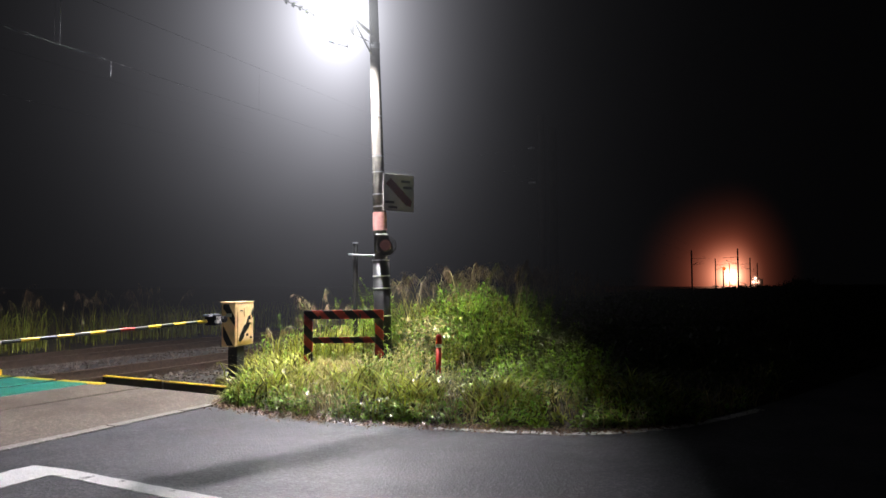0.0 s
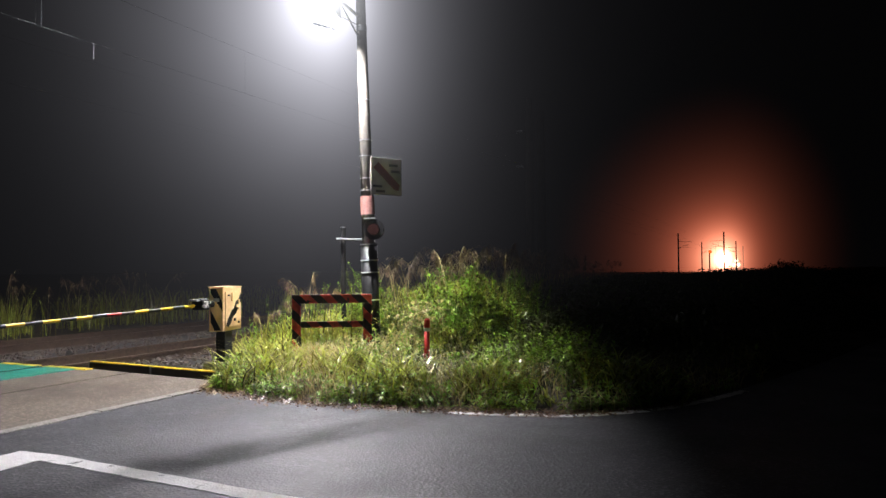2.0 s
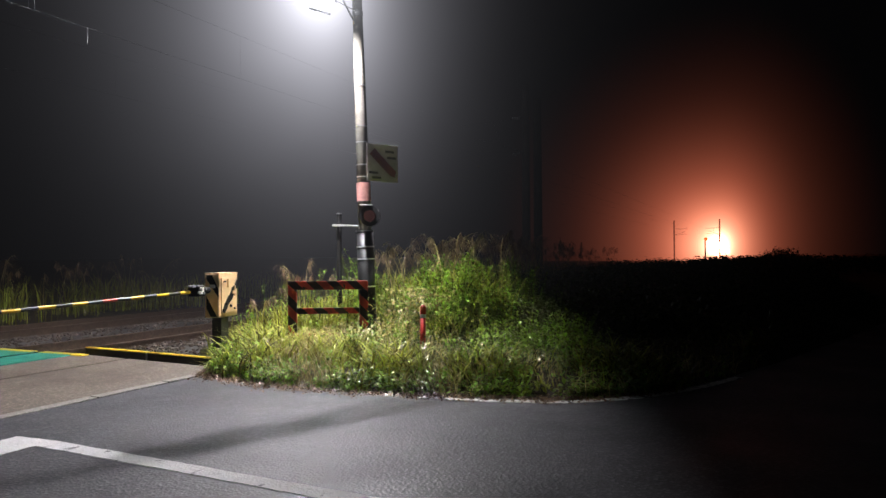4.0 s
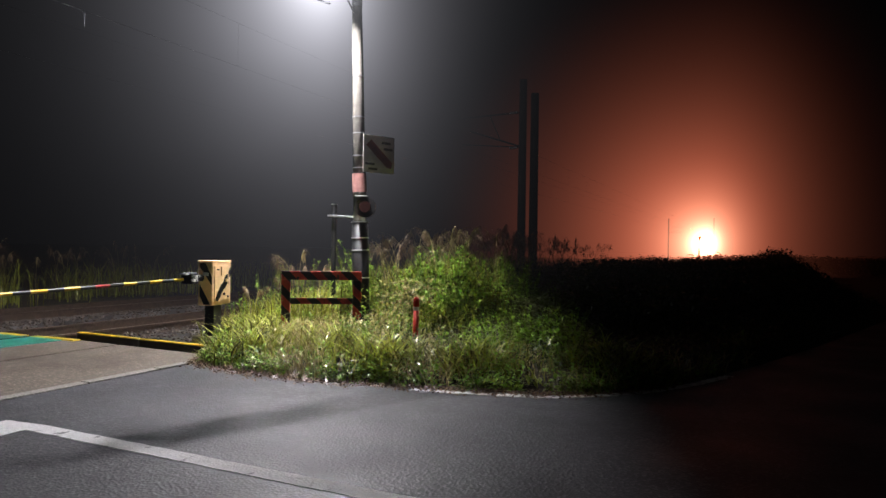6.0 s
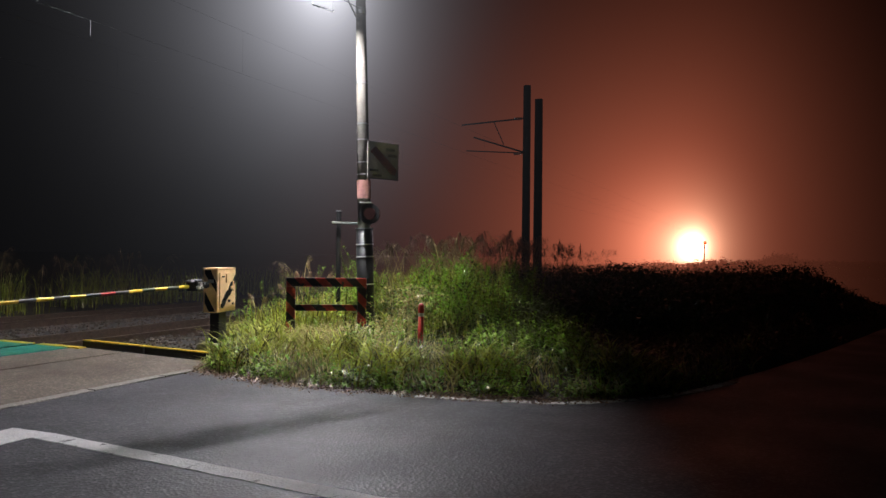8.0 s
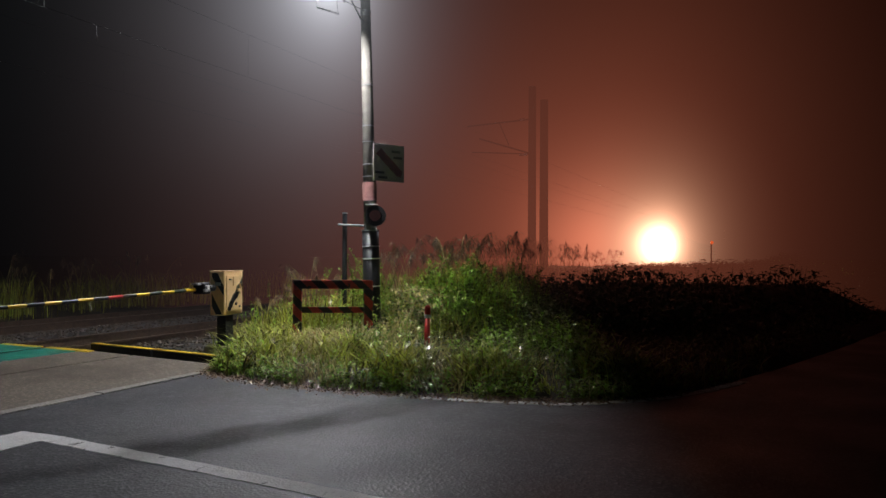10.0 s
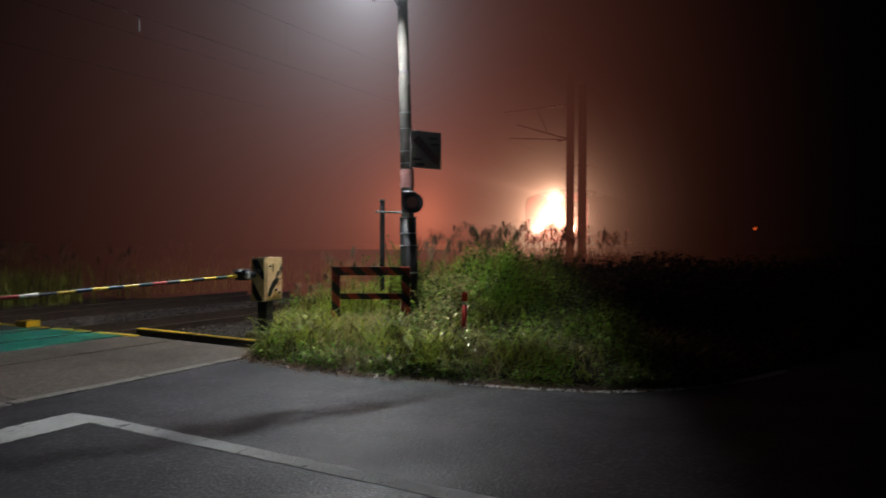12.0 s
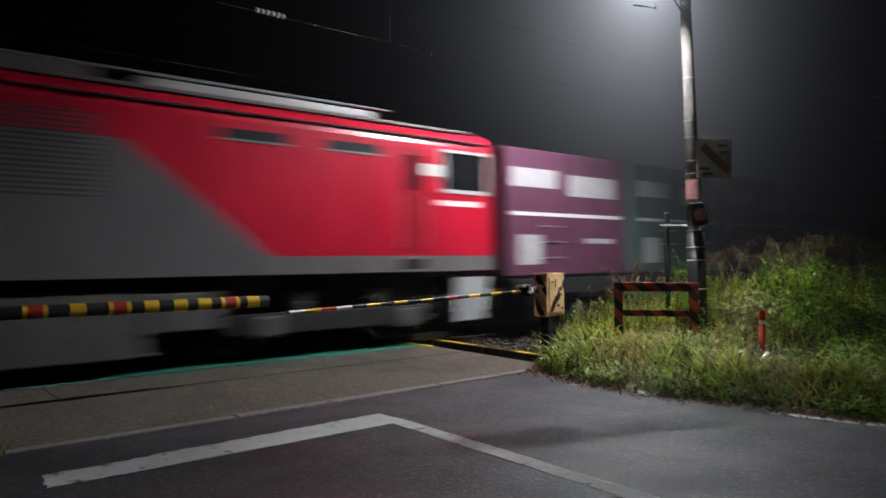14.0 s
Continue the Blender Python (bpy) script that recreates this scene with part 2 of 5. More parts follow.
POLE_CONCRETE = material("pole_concrete", (0.15, 0.14, 0.12), 0.9, vary=0.35, scale=5, bump=0.4, bump_scale=40, color2=(0.075, 0.07, 0.06))
DARK_POLE = material("dark_mast", (0.06, 0.055, 0.05), 0.85, vary=0.3, scale=2, bump=0.2)
WRAP = material("black_pole_wrap", (0.014, 0.014, 0.015), 0.5, vary=0.4, scale=10, bump=0.2)
PINK_BAND = material("faded_red_band", (0.42, 0.20, 0.18), 0.7, vary=0.4, scale=7)
CERAMIC = material("white_ceramic", (0.75, 0.76, 0.77), 0.15, vary=0.05)
WIRE = material("wire", (0.10, 0.10, 0.10), 0.5, metal=0.6)
LAMP_GLASS = material("lamp_lens", (0.9, 0.9, 0.9), 0.3, emit=((0.93, 0.97, 1.0), 22))
BALLAST = material("ballast", (0.075, 0.060, 0.050), 0.9, vary=0.4, island=0.4)
SLEEPER = material("sleeper", (0.055, 0.045, 0.038), 0.9, vary=0.4, bump=0.3)
GRASS = foliage("grass", (0.285, 0.305, 0.045), 0.5, 0.85, 0.32)
DRY_GRASS = foliage("dry_grass", (0.46, 0.38, 0.18), 0.3, 0.35, 0.4, 4)
LEAF = foliage("leaf", (0.19, 0.30, 0.036), 0.5, 0.85, 0.26)
PALE_LEAF = foliage("pale_leaf", (0.40, 0.36, 0.14), 0.3, 0.35)
PLUME = foliage("pampas_plume", (0.26, 0.185, 0.115), 0.3, 0.3, 0.5, 8)
TWIG = material("twig", (0.055, 0.04, 0.025), 0.9)
FAR_LEAF = foliage("hedge_leaf", (0.06, 0.08, 0.02), 0.4, 0.4, 0.3, 1.0)
STRIPED_GUARD = striped("red_black_bands", (0.36, 0.030, 0.020), (0.030, 0.017, 0.014), 0.30, 0, 0.5, 1.0, 0.36)
GLASS_DARK = material("cab_glass", (0.012, 0.013, 0.015), 0.08, vary=0.05)
SLIM_GLASS = material("slim_grey_glass", (0.045, 0.048, 0.055), 0.25, vary=0.3)
GREY_PAINT = material("grey_paint", (0.24, 0.25, 0.26), 0.45, vary=0.15, scale=3)
LIGHT_GREY = material("light_grey_paint", (0.45, 0.46, 0.47), 0.45, vary=0.15, scale=3)
ROOF_GREY = material("roof_grey", (0.16, 0.15, 0.14), 0.7, vary=0.35, scale=3)
UNDERFRAME = material("underframe", (0.020, 0.019, 0.018), 0.8, vary=0.4, scale=4)
GRILLE_GREY = material("grille_grey", (0.085, 0.085, 0.088), 0.6, vary=0.2)
TANK_GREY = material("tank_grey", (0.12, 0.12, 0.115), 0.6, vary=0.3, scale=4)
HEADLIGHT = material("headlight_lens", (0.9, 0.9, 0.9), 0.2, emit=((1.0, 0.62, 0.36), 220))
PLUM_PAINT = material("plum_container_paint", (0.13, 0.045, 0.085), 0.5, vary=0.25, scale=2, bump=0.05)
TEAL_PAINT = material("grey_green_container_paint", (0.09, 0.13, 0.125), 0.5, vary=0.25, scale=2)
PANTO_GREEN = material("insulator_green", (0.10, 0.19, 0.17), 0.4, vary=0.2)


def livery():
    """Red loco paint over grey, parted by a level line and two slanting ones."""
    m = material("red_grey_livery", (0.50, 0.012, 0.035), 0.33, coat=0.35)
    n, l = m.node_tree.nodes, m.node_tree.links
    t = n.new("ShaderNodeTexCoord")
    sp = n.new("ShaderNodeSeparateXYZ")
    l.new(t.outputs["Object"], sp.inputs[0])
    x, z = sp.outputs[0], sp.outputs[2]
    # grey where x lies between the slanting lines and z under the level one
    a = add_math(m, "GREATER_THAN", x, add_math(m, "MULTIPLY_ADD", z, 1.18, 3.37))
    b = add_math(m, "LESS_THAN", x, add_math(m, "MULTIPLY_ADD", z, -1.37, 22.38))
    c = add_math(m, "LESS_THAN", z, 2.92)
    g = add_math(m, "MULTIPLY", add_math(m, "MULTIPLY", a, b), c)
    g = add_math(m, "MAXIMUM", g, add_math(m, "LESS_THAN", z, 1.51))
    nz = n.new("ShaderNodeTexNoise")
    nz.inputs["Scale"].default_value, nz.inputs["Detail"].default_value = 2.5, 6
    mp = n.new("ShaderNodeMapping")
    mp.inputs["Scale"].default_value = (1, 1, 0.35)
    l.new(t.outputs["Object"], mp.inputs[0])
    l.new(mp.outputs[0], nz.inputs["Vector"])
    dirt = n.new("ShaderNodeMapRange")
    dirt.inputs[1].default_value, dirt.inputs[2].default_value, dirt.inputs[3].default_value, dirt.inputs[4].default_value = 0.35, 0.75, 1.0, 0.72
    l.new(nz.outputs[0], dirt.inputs[0])
    mx = n.new("ShaderNodeMix")
    mx.data_type = "RGBA"
    l.new(g, mx.inputs[0])
    mx.inputs[6].default_value, mx.inputs[7].default_value = (0.62, 0.012, 0.045, 1), (0.19, 0.185, 0.19, 1)
    mul = n.new("ShaderNodeMix")
    mul.data_type, mul.blend_type = "RGBA", "MULTIPLY"
    mul.inputs[0].default_value = 1
    l.new(mx.outputs[2], mul.inputs[6])
    l.new(dirt.outputs[0], mul.inputs[7])
    l.new(mul.outputs[2], n["Principled BSDF"].inputs["Base Color"])
    return m


LIVERY = livery()


# ---- mesh helpers ----
def box(bm, x0, x1, y0, y1, z0, z1, bevel=0.0):
    r = bmesh.ops.create_cube(bm, size=1)
    bmesh.ops.scale(bm, vec=(x1 - x0, y1 - y0, z1 - z0), verts=r["verts"])
    bmesh.ops.translate(bm, vec=((x0 + x1) / 2, (y0 + y1) / 2, (z0 + z1) / 2), verts=r["verts"])
    if bevel:
        e = list({e for v in r["verts"] for e in v.link_edges})
        bmesh.ops.bevel(bm, geom=e, offset=bevel, segments=2, profile=0.5, affect="EDGES")
    return bm


def rod(bm, p0, p1, r0, r1=None, n=10):
    p0, p1 = Vector(p0), Vector(p1)
    r1 = r0 if r1 is None else r1
    d = p1 - p0
    r = bmesh.ops.create_cone(bm, cap_ends=True, segments=n, radius1=r0, radius2=r1, depth=d.length)
    m = Matrix.Translation((p0 + p1) / 2) @ d.to_track_quat("Z", "Y").to_matrix().to_4x4()
    bmesh.ops.transform(bm, matrix=m, verts=r["verts"])
    return bm


def ball(bm, c, r, n=10):
    b = bmesh.ops.create_uvsphere(bm, u_segments=n, v_segments=max(4, n // 2 + 1), radius=r)
    bmesh.ops.translate(bm, vec=c, verts=b["verts"])
    return bm


def slab(bm, pts, z0, z1):
    """A prism over a polygon in the plane, counterclockwise."""
    lo = [bm.verts.new((x, y, z0)) for x, y in pts]
    hi = [bm.verts.new((x, y, z1)) for x, y in pts]
    bm.faces.new(hi)
    bm.faces.new(lo[::-1])
    for i in range(len(pts)):
        j = (i + 1) % len(pts)
        bm.faces.new((lo[i], lo[j], hi[j], hi[i]))
    return bm


def mesh_of(name, bm, mat, smooth=False):
    me = bpy.data.meshes.new(name)
    bmesh.ops.recalc_face_normals(bm, faces=bm.faces)
    bm.to_mesh(me)
    bm.free()
    me.materials.append(mat)
    if smooth:
        for f in me.polygons:
            f.use_smooth = True
    return me


def part(name, bm, mat, parent, label="", smooth=False):
    ob = new(name, mesh_of(name, bm, mat, smooth))
    ob.parent = parent
    return tagged(ob, label)


def solo(name, bm, mat, label, category, kind="", smooth=False, group=""):
    return tagged(new(name, mesh_of(name, bm, mat, smooth)), label, category, group, kind)


def B():
    return bmesh.new()


def raw(name, verts, faces, mat):
    me = bpy.data.meshes.new(name)
    me.from_pydata(verts, [], faces)
    me.materials.append(mat)
    return new(name, me)


# ---- ground ----
bm = B()
bmesh.ops.create_grid(bm, x_segments=60, y_segments=60, size=900)
for v in bm.verts:
    v.co.z = -0.19
put(solo("ground", bm, SOIL, "dark bare soil and rough grass reaching away into the night", "ground", "structure"), 0, 0)

VERGE_EDGE = [(7.3, 7.1), (6.95, 6.3), (6.72, 5.3), (6.65, 4.4), (6.86, 3.1), (7.12, 1.9), (7.4, 1.5), (7.75, 1.15), (8.25, 0.82), (8.95, 0.5), (10.5, -0.1), (13.1, -0.95), (20, -3.0), (90, -16.0)]
road_poly = [(0.55, -60), (7.0, -60), (7.0, -12.0), (90, -25.0)] + VERGE_EDGE[::-1][:-1] + [(6.95, 6.33), (0.55, 6.33)]
put(solo("road", slab(B(), road_poly, -0.30, 0.0), ASPHALT, "worn dark asphalt road, faintly damp under the lamp", "road", "structure"), 0, 0)

# concrete approach to the rails in two rows of slabs with a dark joint between, rising a little to the rails
DECK = 0.05


def rising(bm):
    for v in bm.verts:
        v.co.z += DECK * min(1.0, max(0.0, (v.co.y - 6.47) / 2.6))
    return bm


approach = tagged(put(new("crossing_approach"), 0, 0), "weathered brown-grey concrete slabs between road and rails", "pavement", "", "structure")
for w0, w1 in ((6.47, 8.20), (8.255, 9.15)):
    cuts = [-6, -0.9, 4.1, 7.55] if w0 < 7 else [-6, 1.9, 7.55]
    for a, b in zip(cuts, cuts[1:]):
        part("slab", rising(box(B(), a + 0.006, b - 0.006, w0, w1, -0.25, 0.004, 0.006)), CONCRETE, approach)
er = random.Random(12)
a = -6.0
while a < 6.85:
    nxt = min(a + er.uniform(0.9, 2.3), 6.93)
    lift = er.uniform(-0.003, 0.006)
    part("edge_stone", box(B(), a + 0.010, nxt - 0.010, 6.335 + er.uniform(-0.012, 0.012), 6.465, -0.25, 0.010 + lift, 0.010), EDGE_CONCRETE, approach, "pale concrete edging")
    a = nxt
part("joint_fill", rising(box(B(), -6, 7.54, 8.202, 8.253, -0.2, -0.014)), DARK_DECK, approach, "dark joint")
part("joint_fill", rising(box(B(), -6, 7.54, 9.152, 9.178, -0.2, -0.006)), DARK_DECK, approach, "dark joint")

# green panels over the near track
deck = tagged(put(new("crossing_deck"), 0, 0, DECK), "green rubber crossing panels with yellow edge line, scuffed", "crossing", "", "structure")
for w0, w1 in ((9.18, 9.53), (9.536, 9.865), (10.03, 10.43), (10.436, 10.87), (11.04, 11.29)):
    for a in np.arange(-7.2, 7.5, 2.1):
        part("panel", box(B(), a + 0.006, min(a + 2.1, 7.56) - 0.006, w0, w1, -0.2, 0.012, 0.008), GREEN_RUBBER, deck)
part("filler", box(B(), -7.2, 7.5, 9.18, 11.32, -0.3, -0.03), DARK_DECK, deck)
part("deck_board", box(B(), -7.2, 7.5, 11.325, 13.6, -0.25, 0.006, 0.008), DARK_DECK, deck, "dark asphalt between the two tracks")
part("deck_board", box(B(), -7.2, 7.5, 13.74, 14.66, -0.25, 0.006, 0.008), DARK_DECK, deck)
part("deck_board", box(B(), -7.2, 7.5, 14.80, 20.5, -0.25, 0.006, 0.008), DARK_DECK, deck)
for w0, w1 in ((8.96, 9.5), (9.52, 9.85), (10.04, 10.86), (11.05, 11.40), (11.66, 13.6), (13.75, 14.6), (14.85, 17.2)):
    part("yellow_line", box(B(), 7.40, 7.53, w0, w1, 0.0, 0.017), YELLOW_LINE, deck, "worn yellow edge line")
bm = slab(B(), [(7.36, 11.40), (7.60, 11.40), (7.60, 11.66), (7.36, 11.66)], 0.0, 0.10)
part("yellow_block", bm, YELLOW, deck, "raised yellow marker block")

# yellow-topped kerb at the end of the slabs
kerb = tagged(new("kerb"), "dark timber kerb with a yellow painted top, dipping towards the verge", "kerb", "", "structure")
kerb.matrix_basis = TRK @ pose(7.63, 6.72, 0, 0.95, 0, 0)
for a, b in ((0.0, 1.22), (1.25, 2.44)):
    part("kerb_beam", box(B(), 0, 0.17, a, b, -0.07, 0.095, 0.012), DARK_STEEL, kerb)
    part("kerb_top", box(B(), 0.005, 0.085, a + 0.004, b - 0.004, 0.0955, 0.106, 0.003), YELLOW, kerb, "yellow painted strip")

# painted lines on the road
def line(name, pts, mat, label):
    return put(solo(name, slab(B(), pts, 0.0005, 0.005), mat, label, "road marking", "structure"), 0, 0)


def frayed(p, q, n, amp, seed):
    """A paint edge from p to q that wavers and breaks a little."""
    r = random.Random(seed)
    return [(p[0] + (q[0] - p[0]) * i / n + (r.uniform(-amp, amp) if 0 < i < n else 0), p[1] + (q[1] - p[1]) * i / n + (r.uniform(-amp, amp) if 0 < i < n else 0)) for i in range(n)]


line("stop_line", frayed((1.12, 5.21), (3.86, 5.172), 60, 0.010, 1) + [(3.86, 5.172), (4.035, 5.172)] + frayed((4.035, 5.172), (4.01, 5.60), 7, 0.006, 3) + frayed((4.01, 5.60), (1.16, 5.53), 60, 0.016, 4) + frayed((1.16, 5.53), (1.12, 5.21), 6, 0.015, 5), WHITE_LINE, "wide white stop line, chipped at its edge")
line("centre_line", frayed((2.60, -14), (2.75, -14), 2, 0, 6) + frayed((2.75, -14), (4.033, 5.171), 240, 0.006, 7) + [(4.033, 5.171), (3.865, 5.171)] + frayed((3.865, 5.171), (2.60, -14), 240, 0.006, 8), WHITE_LINE, "long white centre line across the asphalt")


def along(pts, n=24):
    """Points at even steps along a smooth line through pts."""
    out = []
    for i in range(len(pts) - 1):
        p = [Vector(pts[max(0, min(len(pts) - 1, k))]) for k in (i - 1, i, i + 1, i + 2)]
        for j in range(n):
            t = j / n
            out.append(0.5 * (2 * p[1] + (p[2] - p[0]) * t + (2 * p[0] - 5 * p[1] + 4 * p[2] - p[3]) * t * t + (3 * p[1] - p[0] - 3 * p[2] + p[3]) * t ** 3))
    return out


edge_pts = along([(6.70, 3.25), (6.86, 2.38), (7.0, 1.9), (7.32, 1.42), (7.86, 0.95), (8.4, 0.65), (8.81, 0.45), (9.3, 0.26)], 14)
edge_line = tagged(put(new("edge_line"), 0, 0), "broken white edge line curving along the verge", "road marking", "", "structure")
k = 0
while k < len(edge_pts) - 5:
    run = edge_pts[k:k + 5]
    ins, outs = [], []
    for i, p in enumerate(run):
        d = (run[min(i + 1, 4)] - run[max(i - 1, 0)]).normalized()
        nrm = Vector((-d.y, d.x))
        wob = 0.012 * math.sin(k * 1.7 + i)
        ins.append(tuple(p + nrm * (0.055 + wob)))
        outs.append(tuple(p - nrm * (0.055 - wob)))
    part("dash", slab(B(), outs + ins[::-1], 0.0005, 0.005), OLD_LINE, edge_line)
    k += 4 if k % 3 else 5

# ---- the two tracks ----
def rails(name, w, u0, u1, label):
    tr = tagged(put(new(name), 0, w, DECK if u0 < 7 else 0.02), label, "railway track", "tracks", "structure")
    for s in (-0.555, 0.555):
        b = B()
        box(b, u0, u1, s - 0.032, s + 0.032, -0.03, 0.012, 0.006)
        box(b, u0, u1, s - 0.010, s + 0.010, -0.14, -0.03)
        box(b, u0, u1, s - 0.062, s + 0.062, -0.155, -0.14)
        part("rail", b, RAIL_TOP if u0 < 7 else RUST, tr)
    if u0 >= 7:
        for i in range(60):
            u = u0 + 0.35 + i * 0.62
            part("sleeper", box(B(), u - 0.11, u + 0.11, -1.0, 1.0, -0.24, -0.157, 0.01), SLEEPER, tr)
    return tr


for w in (TRACK_W, 14.2):
    rails("track_in_crossing", w, -9, 7.55, "polished rails set in the crossing panels")
    rails("track", w, 7.56, 420, "rusty rails on sleepers in ballast")
rng = np.random.default_rng(5)


def stones(name, n, u0, u1, w0, w1, label):
    verts, faces = [], []
    base = [(1, 0, -.3), (-.5, .9, -.3), (-.5, -.9, -.3), (.2, .1, .8), (.7, .6, .3), (-.6, -.1, .5)]
    tri = [(0, 2, 1), (0, 1, 4), (1, 5, 3), (1, 3, 4), (0, 4, 3), (0, 3, 2), (2, 3, 5), (1, 2, 5)]
    for i in range(n):
        f = rng.random()
        u, w, r = u0 + (u1 - u0) * f * f, rng.uniform(w0, w1), rng.uniform(0.02, 0.045)
        a = rng.uniform(0, 6.28)
        z = -0.13 + 0.05 * math.sin(w * 2.1) + rng.uniform(-0.01, 0.02)
        o = len(verts)
        for x, y, q in base:
            verts.append((u + r * (x * math.cos(a) - y * math.sin(a)), w + r * (x * math.sin(a) + y * math.cos(a)), z + r * q))
        faces += [tuple(o + j for j in t) for t in tri]
    ob = put(raw(name, verts, faces, BALLAST), 0, 0)
    return tagged(ob, label, "ballast", "", "stuff")


b = B()
bmesh.ops.create_grid(b, x_segments=2, y_segments=2, size=0.5)
for v in b.verts:
    v.co = Vector((214 + v.co.x * 412, 12.3 + v.co.y * 7.6, -0.045 if abs(v.co.y) < 0.4 else -0.05))
ballast_bed = put(solo("ballast_bed", b, DARK_DECK, "dark ballast bed under both tracks", "ballast", "structure"), 0, 0, -0.11)
stones("ballast_stones", 9000, 8.2, 40, 7.9, 15.5, "loose grey-brown ballast stones beside the rails")

# ---- the grassy verge ----
def verge_edge_u(w):
    pts = [(-3.0, 20.0), (-0.95, 13.1), (-0.1, 10.5), (0.5, 8.95), (0.82, 8.25), (1.15, 7.75), (1.5, 7.4), (1.9, 7.12), (3.1, 6.86), (4.4, 6.68), (5.3, 6.74), (6.3, 6.98), (7.1, 8.2), (8.0, 9.2), (9.0, 11.0)]
    for (w0, u0), (w1, u1) in zip(pts, pts[1:]):
        if w0 <= w <= w1:
            return u0 + (u1 - u0) * (w - w0) / (w1 - w0)
    return 20.0 if w < 0 else 11.0


def verge_z(u, w):
    d = max(0.0, u - verge_edge_u(w))
    side = min(1.0, max(0.0, (8.6 - w) / 1.3))
    return -0.02 + side * (0.20 * (1 - math.exp(-d * 0.9)) + 0.25 * min(1, max(0, (w - 3.2) / 1.2)) * (1 - math.exp(-max(0, d - 2.5) * 0.5))) + 0.03 * noise.noise((u * 1.3, w * 1.3, 0))


verts, faces, nu, nw = [], [], 60, 56
for j in range(nw + 1):
    w = -3.0 + 11.7 * j / nw
    for i in range(nu + 1):
        f = i / nu
        u = verge_edge_u(w) - 0.03 + (62 * f ** 2.2)
        verts.append((u, w, verge_z(u, w) if i else -0.12))
for j in range(nw):
    for i in range(nu):
        o = j * (nu + 1) + i
        faces.append((o, o + 1, o + nu + 2, o + nu + 1))
verge = tagged(put(raw("verge", verts, faces, SOIL), 0, 0), "low earth bank of the verge with litter of dead leaves", "ground", "", "structure")
b = slab(B(), [(-60, -60), (0.56, -60), (0.56, 6.3), (-0.2, 6.6), (-60, 6.6)], -0.28, -0.03)
put(solo("near_verge", b, SOIL, "dark earth verge along the road's other edge", "ground", "structure"), 0, 0)


def blades(name, count, place, mat, label, h, width, lean=0.6, seed=1, segs=3, category="grass"):
    """Many thin bent blades in one mesh; place(r) gives a root and a height factor."""
    r = np.random.default_rng(seed)
    verts, faces = [], []
    for _ in range(count):
        spot = place(r)
        if spot is None:
            continue
        u, w, z, k = spot
        hh = h * k * r.uniform(0.55, 1.15)
        a, ln = r.uniform(0, 6.283), lean * r.uniform(0.2, 1.0) * hh
        ww = width * r.uniform(0.6, 1.3)
        ca, sa = math.cos(a), math.sin(a)
        q = a + 1.57 + r.uniform(-0.5, 0.5)
        px, py = math.cos(q) * ww / 2, math.sin(q) * ww / 2
        o = len(verts)
        for s in range(segs):
            t = s / segs
            bx, by, bz = ca * ln * t * t, sa * ln * t * t, hh * (t - 0.22 * t * t * lean)
            f = 1 - 0.45 * t
            verts += [(u + bx - px * f, w + by - py * f, z + bz), (u + bx + px * f, w + by + py * f, z + bz)]
        verts.append((u + ca * ln, w + sa * ln, z + hh * (1 - 0.25 * lean)))
        for s in range(segs - 1):
            i = o + 2 * s
            faces.append((i, i + 1, i + 3, i + 2))
        i = o + 2 * (segs - 1)
        faces.append((i, i + 1, i + 2))
    return tagged(put(raw(name, verts, faces, mat), 0, 0), label, category, "", "stuff")


def leaves(name, count, place, mat, label, size, seed=1, category="weeds"):
    """Small pointed leaves, folded along the middle, at heights through the plants."""
    r = np.random.default_rng(seed)
    verts, faces = [], []
    for _ in range(count):
        spot = place(r)
        if spot is None:
            continue
        u, w, z = spot
        s = size * r.uniform(0.5, 1.3)
        a, tilt = r.uniform(0, 6.283), r.uniform(-0.5, 0.9)
        ca, sa, ct, st = math.cos(a), math.sin(a), math.cos(tilt), math.sin(tilt)
        o = len(verts)
        for x, y, q in ((0, 0, 0), (0.45, 0.27, 0.10), (0.45, 0, 0), (0.45, -0.27, 0.10), (1, 0, -0.12)):
            x, y, q = x * s, y * s, q * s
            x, q = x * ct + q * st, -x * st + q * ct
            verts.append((u + x * ca - y * sa, w + x * sa + y * ca, z + q))
        faces += [(o, o + 2, o + 1), (o, o + 3, o + 2), (o + 1, o + 2, o + 4), (o + 2, o + 3, o + 4)]
    return tagged(put(raw(name, verts, faces, mat), 0, 0), label, category, "", "stuff")


def canopy(u, w):
    """Height of the weeds over the bank."""
    d = u - verge_edge_u(w)
    n = noise.noise((u * 0.9 + 3, w * 0.9, 1)) * 0.6 + noise.noise((u * 2.4, w * 2.4, 5)) * 0.55
    h = 0.12 + 0.13 * min(1, max(0, d) / 1.3) + 0.30 * min(1, max(0, d - 2.0) / 1.6)
    if w > 6.0:
        h += 0.22 * min(1, (w - 6.0) / 0.8)
    if w < 3.0:
        h -= 0.03 * (3.0 - w)
    if d > 1.5 and w < 4.2:
        h *= 0.30
    if 7.8 < u < 9.5 and 4.9 < w < 6.8:
        h *= 0.62
    return max(0.06, h * (1.05 + 1.35 * n))


def verge_spot(r, d_max=5.0):
    w = r.uniform(0.1, 8.2)
    d = d_max * r.random() ** 1.35
    u = verge_edge_u(w) + 0.05 + d
    if w > 7.0 and u < 9.3 or d > 1.6 and w < 4.0 and r.random() < 0.93:
        return None
    return u, w


